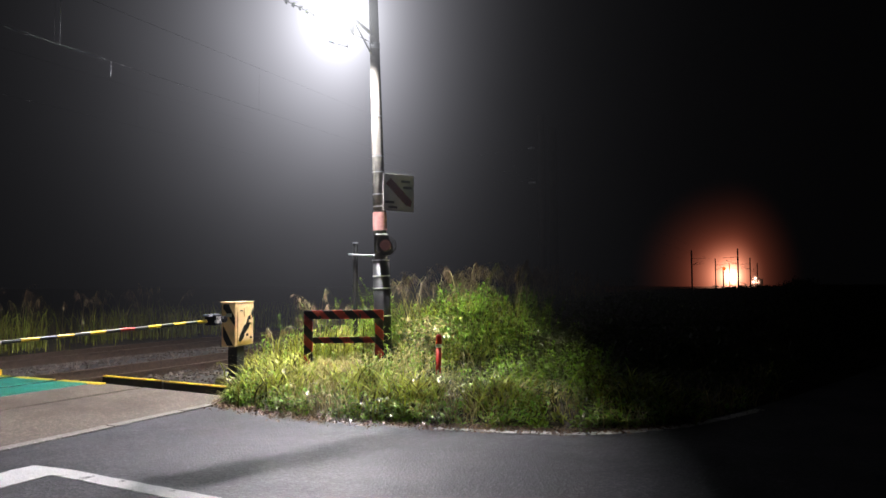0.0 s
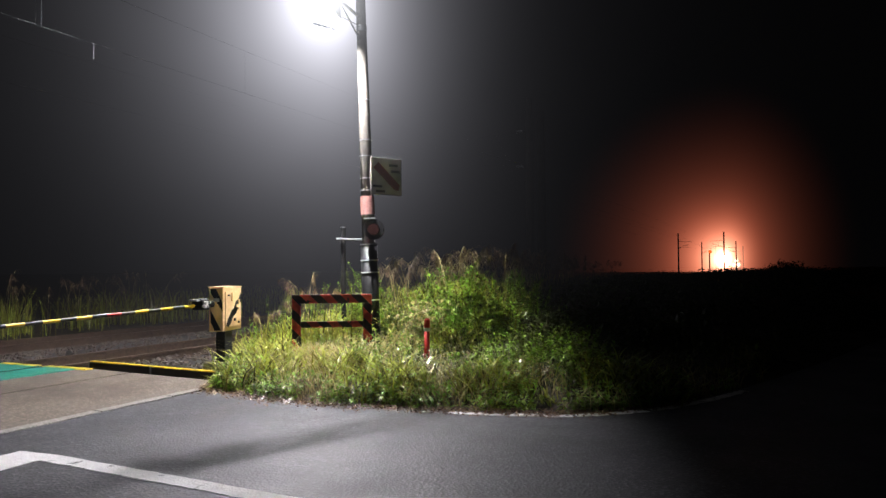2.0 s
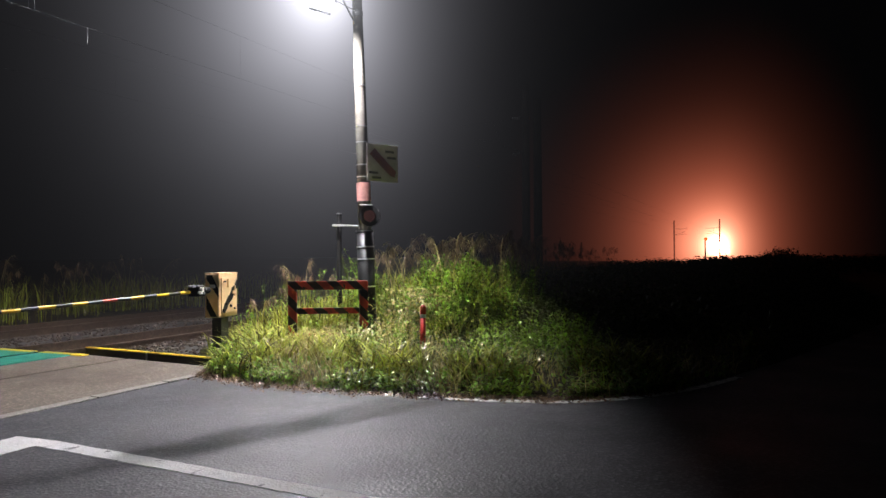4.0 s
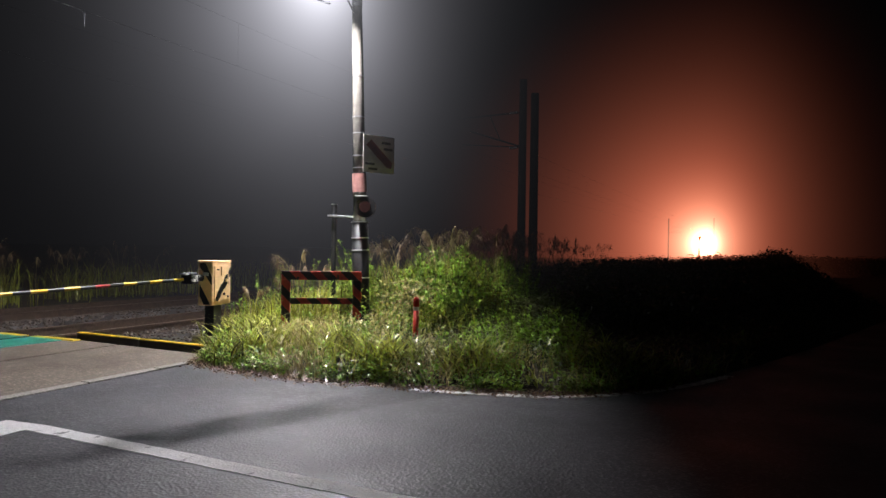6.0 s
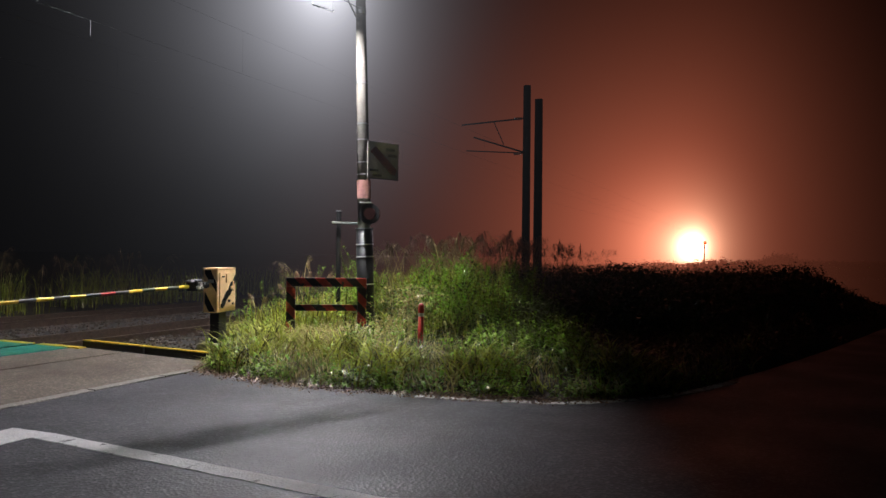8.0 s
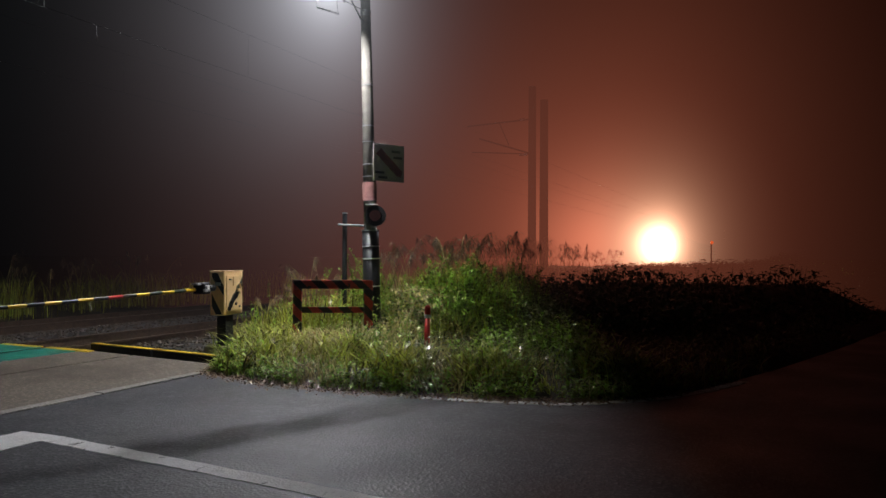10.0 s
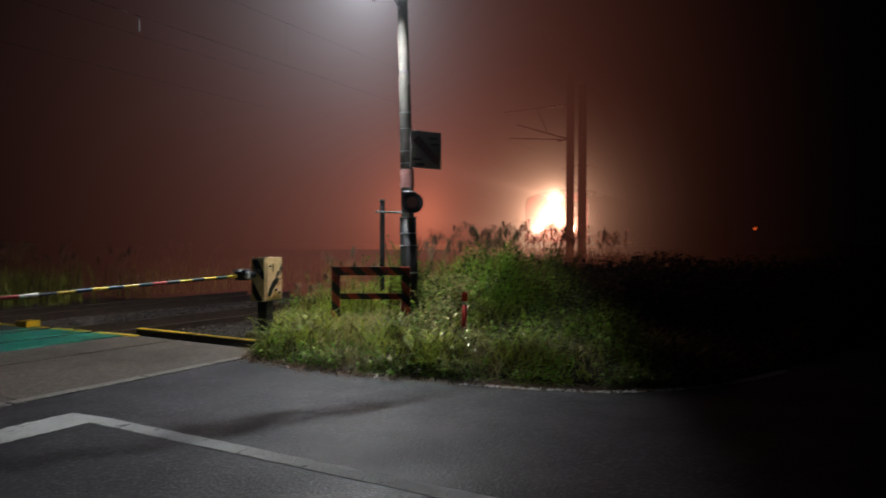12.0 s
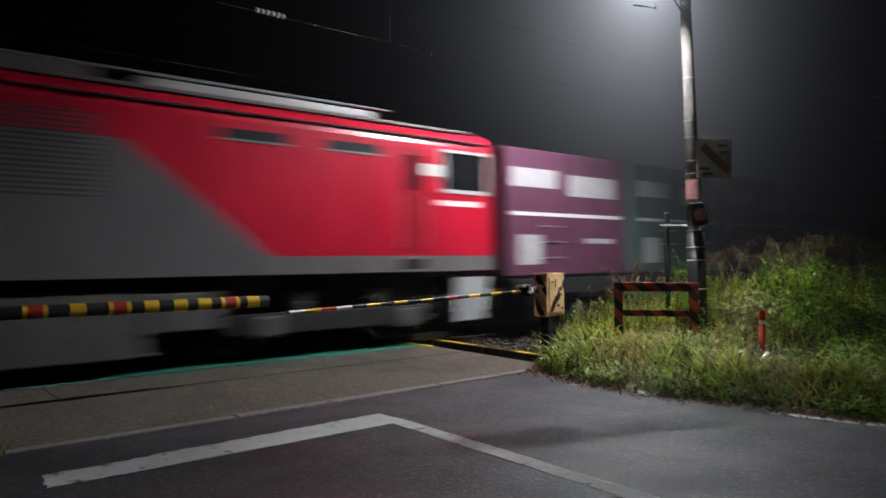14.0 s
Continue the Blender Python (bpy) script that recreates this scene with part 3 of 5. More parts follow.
tr_ = np.random.default_rng(77)
TUFTS = [p for p in (verge_spot(tr_) for _ in range(330)) if p is not None]


def clump_root(r):
    """Grass stands in tussocks, with darker gaps between them."""
    u0, w0 = TUFTS[int(r.integers(len(TUFTS)))]
    u, w = r.normal(u0, 0.085), r.normal(w0, 0.085)
    if u < verge_edge_u(w) + 0.03:
        return None
    k = 0.75 + 0.5 * abs(noise.noise((u0 * 5, w0 * 5, 3)))
    return u, w, verge_z(u, w) - 0.03, k * canopy(u0, w0) / 0.45


blades("verge_grass", 5200, clump_root, GRASS, "tussocks of green verge grass in the lamp light", 0.48, 0.021, 1.3, 3, 4)


def weeds(name, count, place, mat, label, size, seed):
    """Upright leafy weeds: a thin stem each, with drooping pointed leaves up its length."""
    r = np.random.default_rng(seed)
    verts, faces = [], []
    for _ in range(count):
        spot = place(r)
        if spot is None:
            continue
        u, w, z, hh = spot
        hh *= r.uniform(0.65, 1.25)
        la, ln = r.uniform(0, 6.283), hh * r.uniform(0.05, 0.45)
        turn = r.uniform(0, 6.283)
        nodes = max(4, int(hh / 0.038))
        o = len(verts)
        for i in range(4):
            t = i / 3
            cx, cy = u + math.cos(la) * ln * t * t, w + math.sin(la) * ln * t * t
            verts += [(cx - 0.003, cy + 0.002, z + hh * t), (cx + 0.003, cy - 0.002, z + hh * t)]
        faces += [(o + 2 * i, o + 2 * i + 1, o + 2 * i + 3, o + 2 * i + 2) for i in range(3)]
        for i in range(nodes):
            t = 0.12 + 0.88 * (i + r.uniform(0, 0.6)) / nodes
            cx, cy, cz = u + math.cos(la) * ln * t * t, w + math.sin(la) * ln * t * t, z + hh * t
            a = turn + i * 2.4 + r.uniform(-0.3, 0.3)
            sl = size * r.uniform(0.65, 1.25) * (1.1 - 0.5 * t)
            up = 0.75 * t + r.uniform(-0.35, 0.25)
            ca, sa, cu, su = math.cos(a), math.sin(a), math.cos(up), math.sin(up)
            o = len(verts)
            for x, y, q in ((0, 0, 0), (0.42, 0.24, 0.06), (0.5, 0, 0), (0.42, -0.24, 0.06), (1, 0, -0.22)):
                x, y, q = x * sl, y * sl, q * sl
                x, q = x * cu - q * su, x * su + q * cu
                verts.append((cx + x * ca - y * sa, cy + x * sa + y * ca, cz + q))
            faces += [(o, o + 2, o + 1), (o, o + 3, o + 2), (o + 1, o + 2, o + 4), (o + 2, o + 3, o + 4)]
    return tagged(put(raw(name, verts, faces, mat), 0, 0), label, "weeds", "", "stuff")


def weed_root(r):
    p = verge_spot(r, 4.5)
    if p is None or noise.noise((p[0] * 1.0, p[1] * 1.0, 2)) < -0.08:
        return None
    return p[0], p[1], verge_z(*p) - 0.02, canopy(*p) * 1.15


def clump_weeds(clumps, spread):
    def place(r):
        u0, w0, hh = clumps[int(r.integers(len(clumps)))]
        u, w = r.normal(u0, spread), r.normal(w0, spread)
        fall = math.exp(-((u - u0) ** 2 + (w - w0) ** 2) / (3.2 * spread * spread))
        return u, w, verge_z(u, w) - 0.02, hh * (0.55 + 0.45 * fall)
    return place


weeds("leafy_weeds", 1900, weed_root, LEAF, "broad-leaved green weeds over the bank", 0.12, 121)
weeds("weed_clump", 260, clump_weeds(((8.75, 2.75, 0.52), (8.9, 2.3, 0.55), (8.45, 3.15, 0.40), (8.55, 1.95, 0.40)), 0.24), LEAF, "low bush of leafy weeds near the road", 0.13, 122)
weeds("tall_weeds", 300, clump_weeds(((10.9, 4.75, 1.05), (11.2, 4.35, 1.0), (10.5, 5.0, 0.85), (11.6, 4.9, 1.15), (10.6, 4.4, 0.75)), 0.26), LEAF, "tall leafy weeds massed behind the pole", 0.15, 123)
weeds("back_weeds", 90, clump_weeds(((13.0, 4.2, 0.95), (13.4, 4.5, 0.85)), 0.28), LEAF, "leafy weeds further back in the half dark", 0.12, 124)
def low_root(r):
    w = r.uniform(-0.8, 4.3)
    u = verge_edge_u(w) + 0.7 + 6.0 * r.random()
    return u, w, verge_z(u, w) - 0.02, 0.22 + 0.10 * noise.noise((u, w, 4))


# shade put into the colour: the hedge's darker leaf where little light falls
weeds("low_weeds", 1500, low_root, FAR_LEAF, "low ground weeds, darkened in colour for the unlit part of the bank", 0.11, 126)
weeds("straw_weeds", 300, clump_weeds(((8.7, 5.2, 0.30), (8.5, 5.75, 0.28), (8.95, 4.7, 0.46), (9.1, 5.6, 0.34), (8.2, 4.6, 0.26)), 0.26), PALE_LEAF, "dry pale weeds round the guard frame", 0.085, 125)


def tuft_root(r):
    c = ((7.9, 5.0), (7.4, 3.9), (7.7, 2.9), (8.3, 6.4), (9.0, 7.0), (7.5, 5.9), (10.2, 4.6), (8.3, 1.5))
    u0, w0 = c[int(r.integers(len(c)))]
    u, w = r.normal(u0, 0.20), r.normal(w0, 0.22)
    return u, w, verge_z(u, w) - 0.03, 1.0


blades("grass_tufts", 2200, tuft_root, GRASS, "fountains of long bright grass", 0.55, 0.021, 1.25, 8, 4)


def tall_root(r):
    c = ((9.5, 7.0, 0.85), (9.9, 6.6, 0.9), (10.3, 7.1, 0.8), (11.1, 5.1, 1.25), (11.3, 4.7, 1.3), (11.7, 5.4, 1.2), (11.9, 4.8, 1.3))
    u0, w0, k = c[int(r.integers(len(c)))]
    u, w = r.normal(u0, 0.26), r.normal(w0, 0.26)
    return u, w, verge_z(u, w) - 0.03, k


blades("tall_grass", 1500, tall_root, GRASS, "tall upright green grass behind the guard frame", 0.86, 0.017, 0.75, 9, 4)


def dry_root(r):
    p = verge_spot(r, 3.5)
    if p is None or noise.noise((p[0] * 1.1, p[1] * 1.1, 9)) < -0.05:
        return None
    return p[0], p[1], verge_z(*p) - 0.03, 1.0


blades("dry_grass", 5000, dry_root, DRY_GRASS, "straw-coloured dead grass among the green", 0.42, 0.009, 1.1, 11)


def fringe_spot(r):
    w = r.uniform(0.4, 6.9)
    d = abs(r.normal(0.16, 0.16))
    if noise.noise((w * 2.2, 7.0, 1)) < -0.25:
        return None
    return verge_edge_u(w) + d, w, verge_z(verge_edge_u(w) + d, w) + r.uniform(0.02, 0.12 + 0.45 * d)


leaves("fringe_weeds", 3600, fringe_spot, LEAF, "small weeds leaning out over the asphalt", 0.075, 22)


def pale_spot(r):
    u, w = r.normal(9.75, 0.22), r.normal(4.75, 0.26)
    return u, w, verge_z(u, w) + r.uniform(0.15, 0.75)


leaves("pale_weeds", 480, pale_spot, PALE_LEAF, "pale drying bush of small leaves", 0.09, 23)


def litter_spot(r):
    w = r.uniform(0.8, 6.9)
    return verge_edge_u(w) + r.normal(-0.03, 0.11), w, 0.006 + r.random() * 0.02


leaves("leaf_litter", 4200, litter_spot, LITTER, "brown leaf litter along the road's edge", 0.045, 27, "leaf litter")


def guard_dry(r):
    u, w = r.normal(8.75, 0.35), r.normal(5.55, 0.55)
    return u, w, verge_z(u, w) - 0.02, 1.0


blades("straw_tangle", 1500, guard_dry, DRY_GRASS, "tangle of pale straw round the guard frame", 0.36, 0.011, 1.3, 29, 4)

# tall pampas grass: each clump a thing of stems and plumes
def pampas(u, w, height, n, seed, spread=0.35):
    r = np.random.default_rng(seed)
    z0 = verge_z(u, w) - 0.03 if w < 8.6 else -0.12
    thing = tagged(put(new("pampas_grass"), u, w, z0), "tall pampas grass with drooping beige plumes", "pampas grass", "pampas clumps")
    sv, sf, pv, pf = [], [], [], []
    for _ in range(n):
        x, y = r.normal(0, spread * 0.5, 2)
        a = r.uniform(0, 6.283)
        hh = height * r.uniform(0.75, 1.08)
        reach = hh * r.uniform(0.14, 0.42)
        pts = []
        for s in range(9):
            t = s / 8
            pts.append(Vector((x + math.cos(a) * reach * t ** 2.4, y + math.sin(a) * reach * t ** 2.4, hh * (t - 0.20 * t ** 5))))
        for p, q in zip(pts[:-1], pts[1:]):
            o = len(sv)
            for c, d in ((p, -1), (p, 1), (q, 1), (q, -1)):
                sv.append((c.x - math.sin(0.37) * d * 0.004, c.y + math.cos(0.37) * d * 0.004, c.z))
            sf.append((o, o + 1, o + 2, o + 3))
        tip, back = pts[-1], pts[-3]
        for _ in range(26):
            f = r.random()
            root = back.lerp(tip, f)
            d = Vector((math.cos(a) * 0.10 + r.normal(0, 0.045), math.sin(a) * 0.10 + r.normal(0, 0.045), r.uniform(-0.20, 0.0) + 0.03 * f)) * (height / 1.6)
            sd = Vector((-d.y, d.x, 0)).normalized() * 0.004
            o = len(pv)
            pv += [tuple(root - sd), tuple(root + sd), tuple(root + d * 0.55 + sd * 1.4 + Vector((0, 0, 0.012))), tuple(root + d * 0.55 - sd * 1.4 + Vector((0, 0, 0.012))), tuple(root + d + Vector((0, 0, -0.02)))]
            pf += [(o, o + 1, o + 2, o + 3), (o + 3, o + 2, o + 4)]
    for nm, v, f, m in (("stem", sv, sf, DRY_GRASS), ("plume", pv, pf, PLUME)):
        raw(nm, v, f, m).parent = thing
    lv, lf = [], []
    for _ in range(n * 9):
        x, y = r.normal(0, spread * 0.5, 2)
        a, hh = r.uniform(0, 6.283), height * r.uniform(0.35, 0.75)
        ln = hh * r.uniform(0.2, 0.7)
        o = len(lv)
        for s in range(4):
            t = s / 4
            cx, cy, cz = x + math.cos(a) * ln * t * t, y + math.sin(a) * ln * t * t, hh * (t - 0.28 * t * t)
            f = 0.007 * (1 - 0.5 * t)
            lv += [(cx - math.sin(a) * f, cy + math.cos(a) * f, cz), (cx + math.sin(a) * f, cy - math.cos(a) * f, cz)]
        lv.append((x + math.cos(a) * ln, y + math.sin(a) * ln, hh * 0.70))
        for s in range(3):
            i = o + 2 * s
            lf.append((i, i + 1, i + 3, i + 2))
        lf.append((o + 6, o + 7, o + 8))
    raw("foliage", lv, lf, GRASS).parent = thing
    return thing


for i, (u, w, h, n) in enumerate(((10.9, 5.35, 1.75, 5), (11.4, 4.9, 1.80, 5), (11.9, 4.4, 1.7, 5), (12.4, 5.1, 1.8, 4), (9.9, 7.15, 1.30, 4),
                                  (9.3, 7.35, 0.98, 4), (10.7, 7.1, 1.55, 3))):
    pampas(u, w, h, n, 40 + i)
# a stand of it between the pole and the masts, and some past them
for i in range(17):
    f = i / 16
    pampas(13.5 + 12.0 * f + 0.8 * math.sin(i * 2.3), 6.7 + 0.9 * math.sin(i * 1.7) + 0.5 * f, 1.85 + 0.15 * math.sin(i * 3.1) + 0.12 * f, 10, 140 + i, 0.75)
for i in range(4):
    pampas(28.2 + 1.5 * i, 7.0 + 0.5 * math.sin(i * 2.0), 1.9 - 0.1 * i, 9, 160 + i, 0.8)


# the long hedge of scrub beside the line
def hedge_low(u):
    return max(-3.2, -0.25 - 0.29 * (u - 11.0)) + 0.35 * noise.noise((u * 0.8, 0, 3))


def hedge_top(u, w):
    ridge = 1.02 + 0.28 * noise.noise((u * 0.35, w * 0.5, 4)) + 0.20 * noise.noise((u * 1.3, w * 1.3, 6))
    ridge += 0.55 * min(1, max(0, (1.2 - w) / 2.0)) * min(1, max(0, (u - 24) / 14))
    return ridge * min(1, max(0.05, (w - hedge_low(u) - 0.1) / (1.8 + 0.9 * noise.noise((u * 0.6, 2, 2))))) * (0.55 + 0.45 * min(1, max(0, (u - 11.5) / 5)))


def hedge_spot(r):
    u = 11.5 + 46 * r.random() ** 1.4
    w = r.uniform(hedge_low(u) + 0.1, 7.4)
    return u, w, hedge_top(u, w) * r.uniform(0.35, 1.05)


leaves("scrub_hedge", 38000, hedge_spot, FAR_LEAF, "long dark scrub hedge beside the railway", 0.17, 31, "hedge")


def hedge_root(r):
    u = 11.5 + 46 * r.random() ** 1.3
    w = r.uniform(hedge_low(u) + 0.1, 7.4)
    return u, w, 0.15, hedge_top(u, w) * 0.9


blades("hedge_stems", 7000, hedge_root, FAR_LEAF, "thin stems and shoots standing out of the scrub", 1.15, 0.022, 0.45, 33, 3, "hedge")
verts, faces = [], []
for j in range(13):
    for i in range(90):
        u = 12.0 + 45 * i / 89
        w = hedge_low(u) + 0.25 + (7.05 - hedge_low(u)) * j / 12
        verts.append((u, w, 0.72 * hedge_top(u, w) if 0 < j < 12 and 0 < i < 89 else 0.0))
for j in range(12):
    for i in range(89):
        o = j * 90 + i
        faces.append((o, o + 1, o + 91, o + 90))
tagged(put(raw("hedge_core", verts, faces, TWIG), 0, 0), "dark tangle of twigs inside the hedge", "hedge", "", "stuff")

# thin sheets behind and round the lamp pole, one behind the other, the lamp's glow painted on as emission
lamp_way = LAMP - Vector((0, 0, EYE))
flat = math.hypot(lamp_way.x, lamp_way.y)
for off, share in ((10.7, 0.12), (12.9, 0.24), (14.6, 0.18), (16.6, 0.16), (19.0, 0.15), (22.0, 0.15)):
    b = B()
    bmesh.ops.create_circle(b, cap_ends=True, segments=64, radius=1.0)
    sheet = solo("night_glow", b, lamp_glow_sheet("lamp_glow_sheet", share), "clear mist sheet with the street lamp's white glow painted on", "mist", "stuff")
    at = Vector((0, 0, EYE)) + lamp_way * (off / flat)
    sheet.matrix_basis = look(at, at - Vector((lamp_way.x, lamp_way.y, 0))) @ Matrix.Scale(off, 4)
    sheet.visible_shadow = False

# far bushes that close the view along the line
def far_bush(r):
    u, w = r.uniform(60, 130), r.uniform(-30, 6.5)
    return u, w, (1.0 + 0.7 * noise.noise((u * 0.12, w * 0.12, 8))) * r.uniform(0.1, 1.0)


leaves("far_scrub", 9000, far_bush, FAR_LEAF, "low dark scrub far along the line", 0.6, 35, "scrub")


def across_root(r):
    u, w = r.uniform(-7, 26), r.normal(18.2, 0.8) if r.random() < 0.75 else r.uniform(17, 22)
    if 0.2 < u < 7.6 or noise.noise((u * 0.55, w * 0.3, 11)) < -0.08:
        return None
    return u, w, -0.15, 1.0 + 0.35 * noise.noise((u * 0.5, w * 0.5, 3))


blades("grass_across_the_line", 5600, across_root, GRASS, "tall reedy grass beyond the second track", 1.15, 0.020, 0.55, 51)
for i, (u, w, h) in enumerate(((10.4, 17.6, 1.9), (11.5, 18.2, 2.1), (12.6, 17.8, 2.0), (9.2, 17.5, 1.7), (14.6, 18.0, 1.9), (17, 18, 2))):
    pampas(u, w, h, 9, 70 + i, 0.6)


def near_root(r):
    u, w = r.uniform(-1.2, 1.25), r.uniform(2.2, 6.4)
    if u > 0.62 + 0.3 * noise.noise((w * 2, 0, 3)) + max(0, w - 4.2) * 0.16:
        return None
    return u, w, -0.04, 1.0


blades("near_verge_grass", 3200, near_root, GRASS, "dark grass creeping over the road's edge", 0.34, 0.010, 0.9, 55)

# ---- barrier machine and its arm ----
machine = tagged(put(new("barrier_machine"), 8.44, 7.36, 0, 14), "orange-cream crossing barrier machine with black diagonal bands", "barrier machine", "barrier machines")
mb = part("body", box(B(), 0, 0.60, 0, 0.23, 0.56, 1.205, 0.018), ORANGE_BOX, machine)
part("cap", box(B(), -0.006, 0.606, -0.006, 0.236, 1.206, 1.222, 0.006), ORANGE_BOX, machine)
part("column", box(B(), 0.12, 0.36, 0.03, 0.18, 0.0, 0.558, 0.01), DARK_STEEL, machine, "dark steel column")
part("footing", box(B(), 0.0, 0.5, -0.08, 0.33, -0.15, 0.10, 0.02), EDGE_CONCRETE, machine, "concrete footing")
part("door_panel", box(B(), 0.05, 0.55, -0.016, -0.0005, 0.62, 1.15, 0.004), ORANGE_BOX, machine)
def band(pts, axis_out, label="chipped black diagonal band"):
    k = B()
    k.faces.new([k.verts.new(p) for p in pts])
    bmesh.ops.solidify(k, geom=k.faces[:], thickness=0.0015)
    part("black_band", k, BLACK, machine, label)


rr_ = random.Random(4)


def ragged(p, q, n, amp):
    """A worn edge from p to q."""
    return [(p[0] + (q[0] - p[0]) * t / n + rr_.uniform(-amp, amp), p[1] + (q[1] - p[1]) * t / n + rr_.uniform(-amp, amp)) for t in range(1, n)]


low = [(0.14, 0.62)] + ragged((0.14, 0.62), (0.55, 0.98), 9, 0.022) + [(0.55, 0.98)]
high = [(0.55, 1.13)] + ragged((0.55, 1.13), (0.07, 0.72), 9, 0.022) + [(0.06, 0.64)]
band([(x, -0.0185, z) for x, z in low + high], 1)
band([(-0.003, y, z) for y, z in ((0.01, 0.86), (0.01, 0.99), (0.11, 1.19), (0.20, 1.19), (0.20, 1.13))], 0)
band([(-0.003, y, z) for y, z in ((0.03, 0.575), (0.20, 0.88), (0.20, 0.70), (0.135, 0.575))], 0)
for dx, dz, w_, h_ in ((0.10, 1.08, 0.05, 0.02), (0.22, 1.00, 0.055, 0.13), (0.37, 0.90, 0.10, 0.045), (0.44, 0.86, 0.02, 0.16), (0.30, 0.70, 0.04, 0.04), (0.07, 0.66, 0.03, 0.03), (0.43, 0.66, 0.025, 0.03), (0.16, 0.74, 0.03, 0.03)):
    part("fitting", box(B(), dx, dx + w_, -0.040, -0.0205, dz, dz + h_, 0.004), ORANGE_BOX if dx in (0.22, 0.37, 0.44) else DARK_STEEL, machine, "small latch or hinge")
part("serial_plate", box(B(), -0.007, -0.0035, 0.06, 0.15, 1.00, 1.05), PLATE_WHITE, machine, "small pale number plate")
b = B()
rod(b, (0.0, 0.17, 0.97), (-0.14, 0.20, 0.97), 0.05, 0.05, 14)
box(b, -0.31, -0.10, 0.15, 0.33, 0.89, 1.04, 0.02)
part("pivot_hub", b, DARK_STEEL, machine, "dark pivot with bolted arm clamp")
b = B()
for dx, dz, r in ((-0.27, 0.99, 0.026), (-0.21, 0.94, 0.020), (-0.15, 1.0, 0.020), (-0.34, 0.95, 0.022)):
    rod(b, (dx, 0.12, dz), (dx, 0.148, dz), r, r * 0.8, 8)
box(b, -0.40, -0.30, 0.20, 0.31, 1.02, 1.05, 0.006)
box(b, -0.30, -0.12, 0.18, 0.30, 1.041, 1.055, 0.004)
part("clamp_bolts", b, STEEL, machine, "bright worn bolts and clamp straps")
part("clamp_plate", box(B(), -0.29, -0.18, 0.136, 0.149, 0.92, 1.02, 0.01), CERAMIC, machine, "bright bare metal clamp")

arm = tagged(new("arm"), "thin lowered arm in yellow and black with red bands")
arm.parent = machine
arm.matrix_basis = pose(-0.277, 0.296, 0.955, 0, 0, -14)
A0, A1 = 0.0, -3.95
for i in range(18):
    x0, x1 = A0 + (A1 - A0) * i / 18, A0 + (A1 - A0) * (i + 1) / 18
    m = YELLOW if i % 2 == 0 else BLACK
    nm = "yellow_band" if i % 2 == 0 else "black_band"
    if i in (6, 15):
        m, nm = RED_PAINT, "red_band"
    if i in (14, 17):
        m, nm = WHITE, "white_band"
    part(nm, rod(B(), (x0, 0, 0.028 * x0), (x1, 0, 0.028 * x1), 0.026 - 0.0003 * i, 0.026 - 0.0003 * (i + 1), 12), m, arm)

# the other arm, thicker, from the far side of the road
machine2 = tagged(put(new("barrier_machine"), 4.05, 7.90), "orange-cream barrier machine with a thick striped lowered arm", "barrier machine", "barrier machines")
arm2 = tagged(new("arm"), "thick lowered arm in yellow and black with red patches")
arm2.parent = machine2
arm2.matrix_basis = pose(0, 0, 0.972)
part("sleeve", rod(B(), (0, 0, 0), (-8.2, 0, 0.0), 0.066, 0.066, 16), BLACK, arm2)
seq = [0.20, 0.48, 0.78, 1.05, 1.36, 1.68, 2.08, 2.46, 2.9, 3.4, 3.9, 4.5, 5.1, 5.7, 6.3, 6.9, 7.5]
for i, s in enumerate(seq):
    red = i in (1, 5, 7, 11)
    wd = 0.075 if not red else 0.11
    part("yellow_band", rod(B(), (-s + wd, 0, 0), (-s - wd, 0, 0), 0.0675, 0.0675, 16), YELLOW, arm2)
    if red:
        part("red_patch", rod(B(), (-s + 0.065, 0, 0), (-s - 0.065, 0, 0), 0.069, 0.069, 16), RED_PAINT, arm2, "red reflector patch")
part("body", box(B(), -8.75, -8.2, -0.16, 0.16, 0.52, 1.2, 0.02), ORANGE_BOX, machine2)
part("column", box(B(), -8.6, -8.35, -0.10, 0.10, -0.05, 0.519, 0.01), DARK_STEEL, machine2)

# ---- red and black guard frame ----
guard = tagged(new("guard_frame"), "red and black striped steel guard frame, rusty, in the grass", "guard frame")
guard.matrix_basis = Matrix.Translation((-2.34, 10.78, 0)) @ pose(0, 0, 0, 0, 0, 6)
GW, GT = 1.18, 1.09
part("top_rail", box(B(), 0, GW, -0.055, 0.055, GT - 0.13, GT, 0.006), STRIPED_GUARD, guard)
part("mid_rail", box(B(), 0.131, GW - 0.131, -0.045, 0.045, 0.60, 0.69, 0.006), STRIPED_GUARD, guard)
part("post", box(B(), 0, 0.13, -0.05, 0.05, -0.05, GT - 0.131, 0.006), STRIPED_GUARD, guard)
part("post", box(B(), GW - 0.13, GW, -0.05, 0.05, -0.05, GT - 0.131, 0.006), STRIPED_GUARD, guard)
part("low_rail", box(B(), 0.131, GW - 0.131, -0.04, 0.04, 0.24, 0.31, 0.006), STRIPED_GUARD, guard)

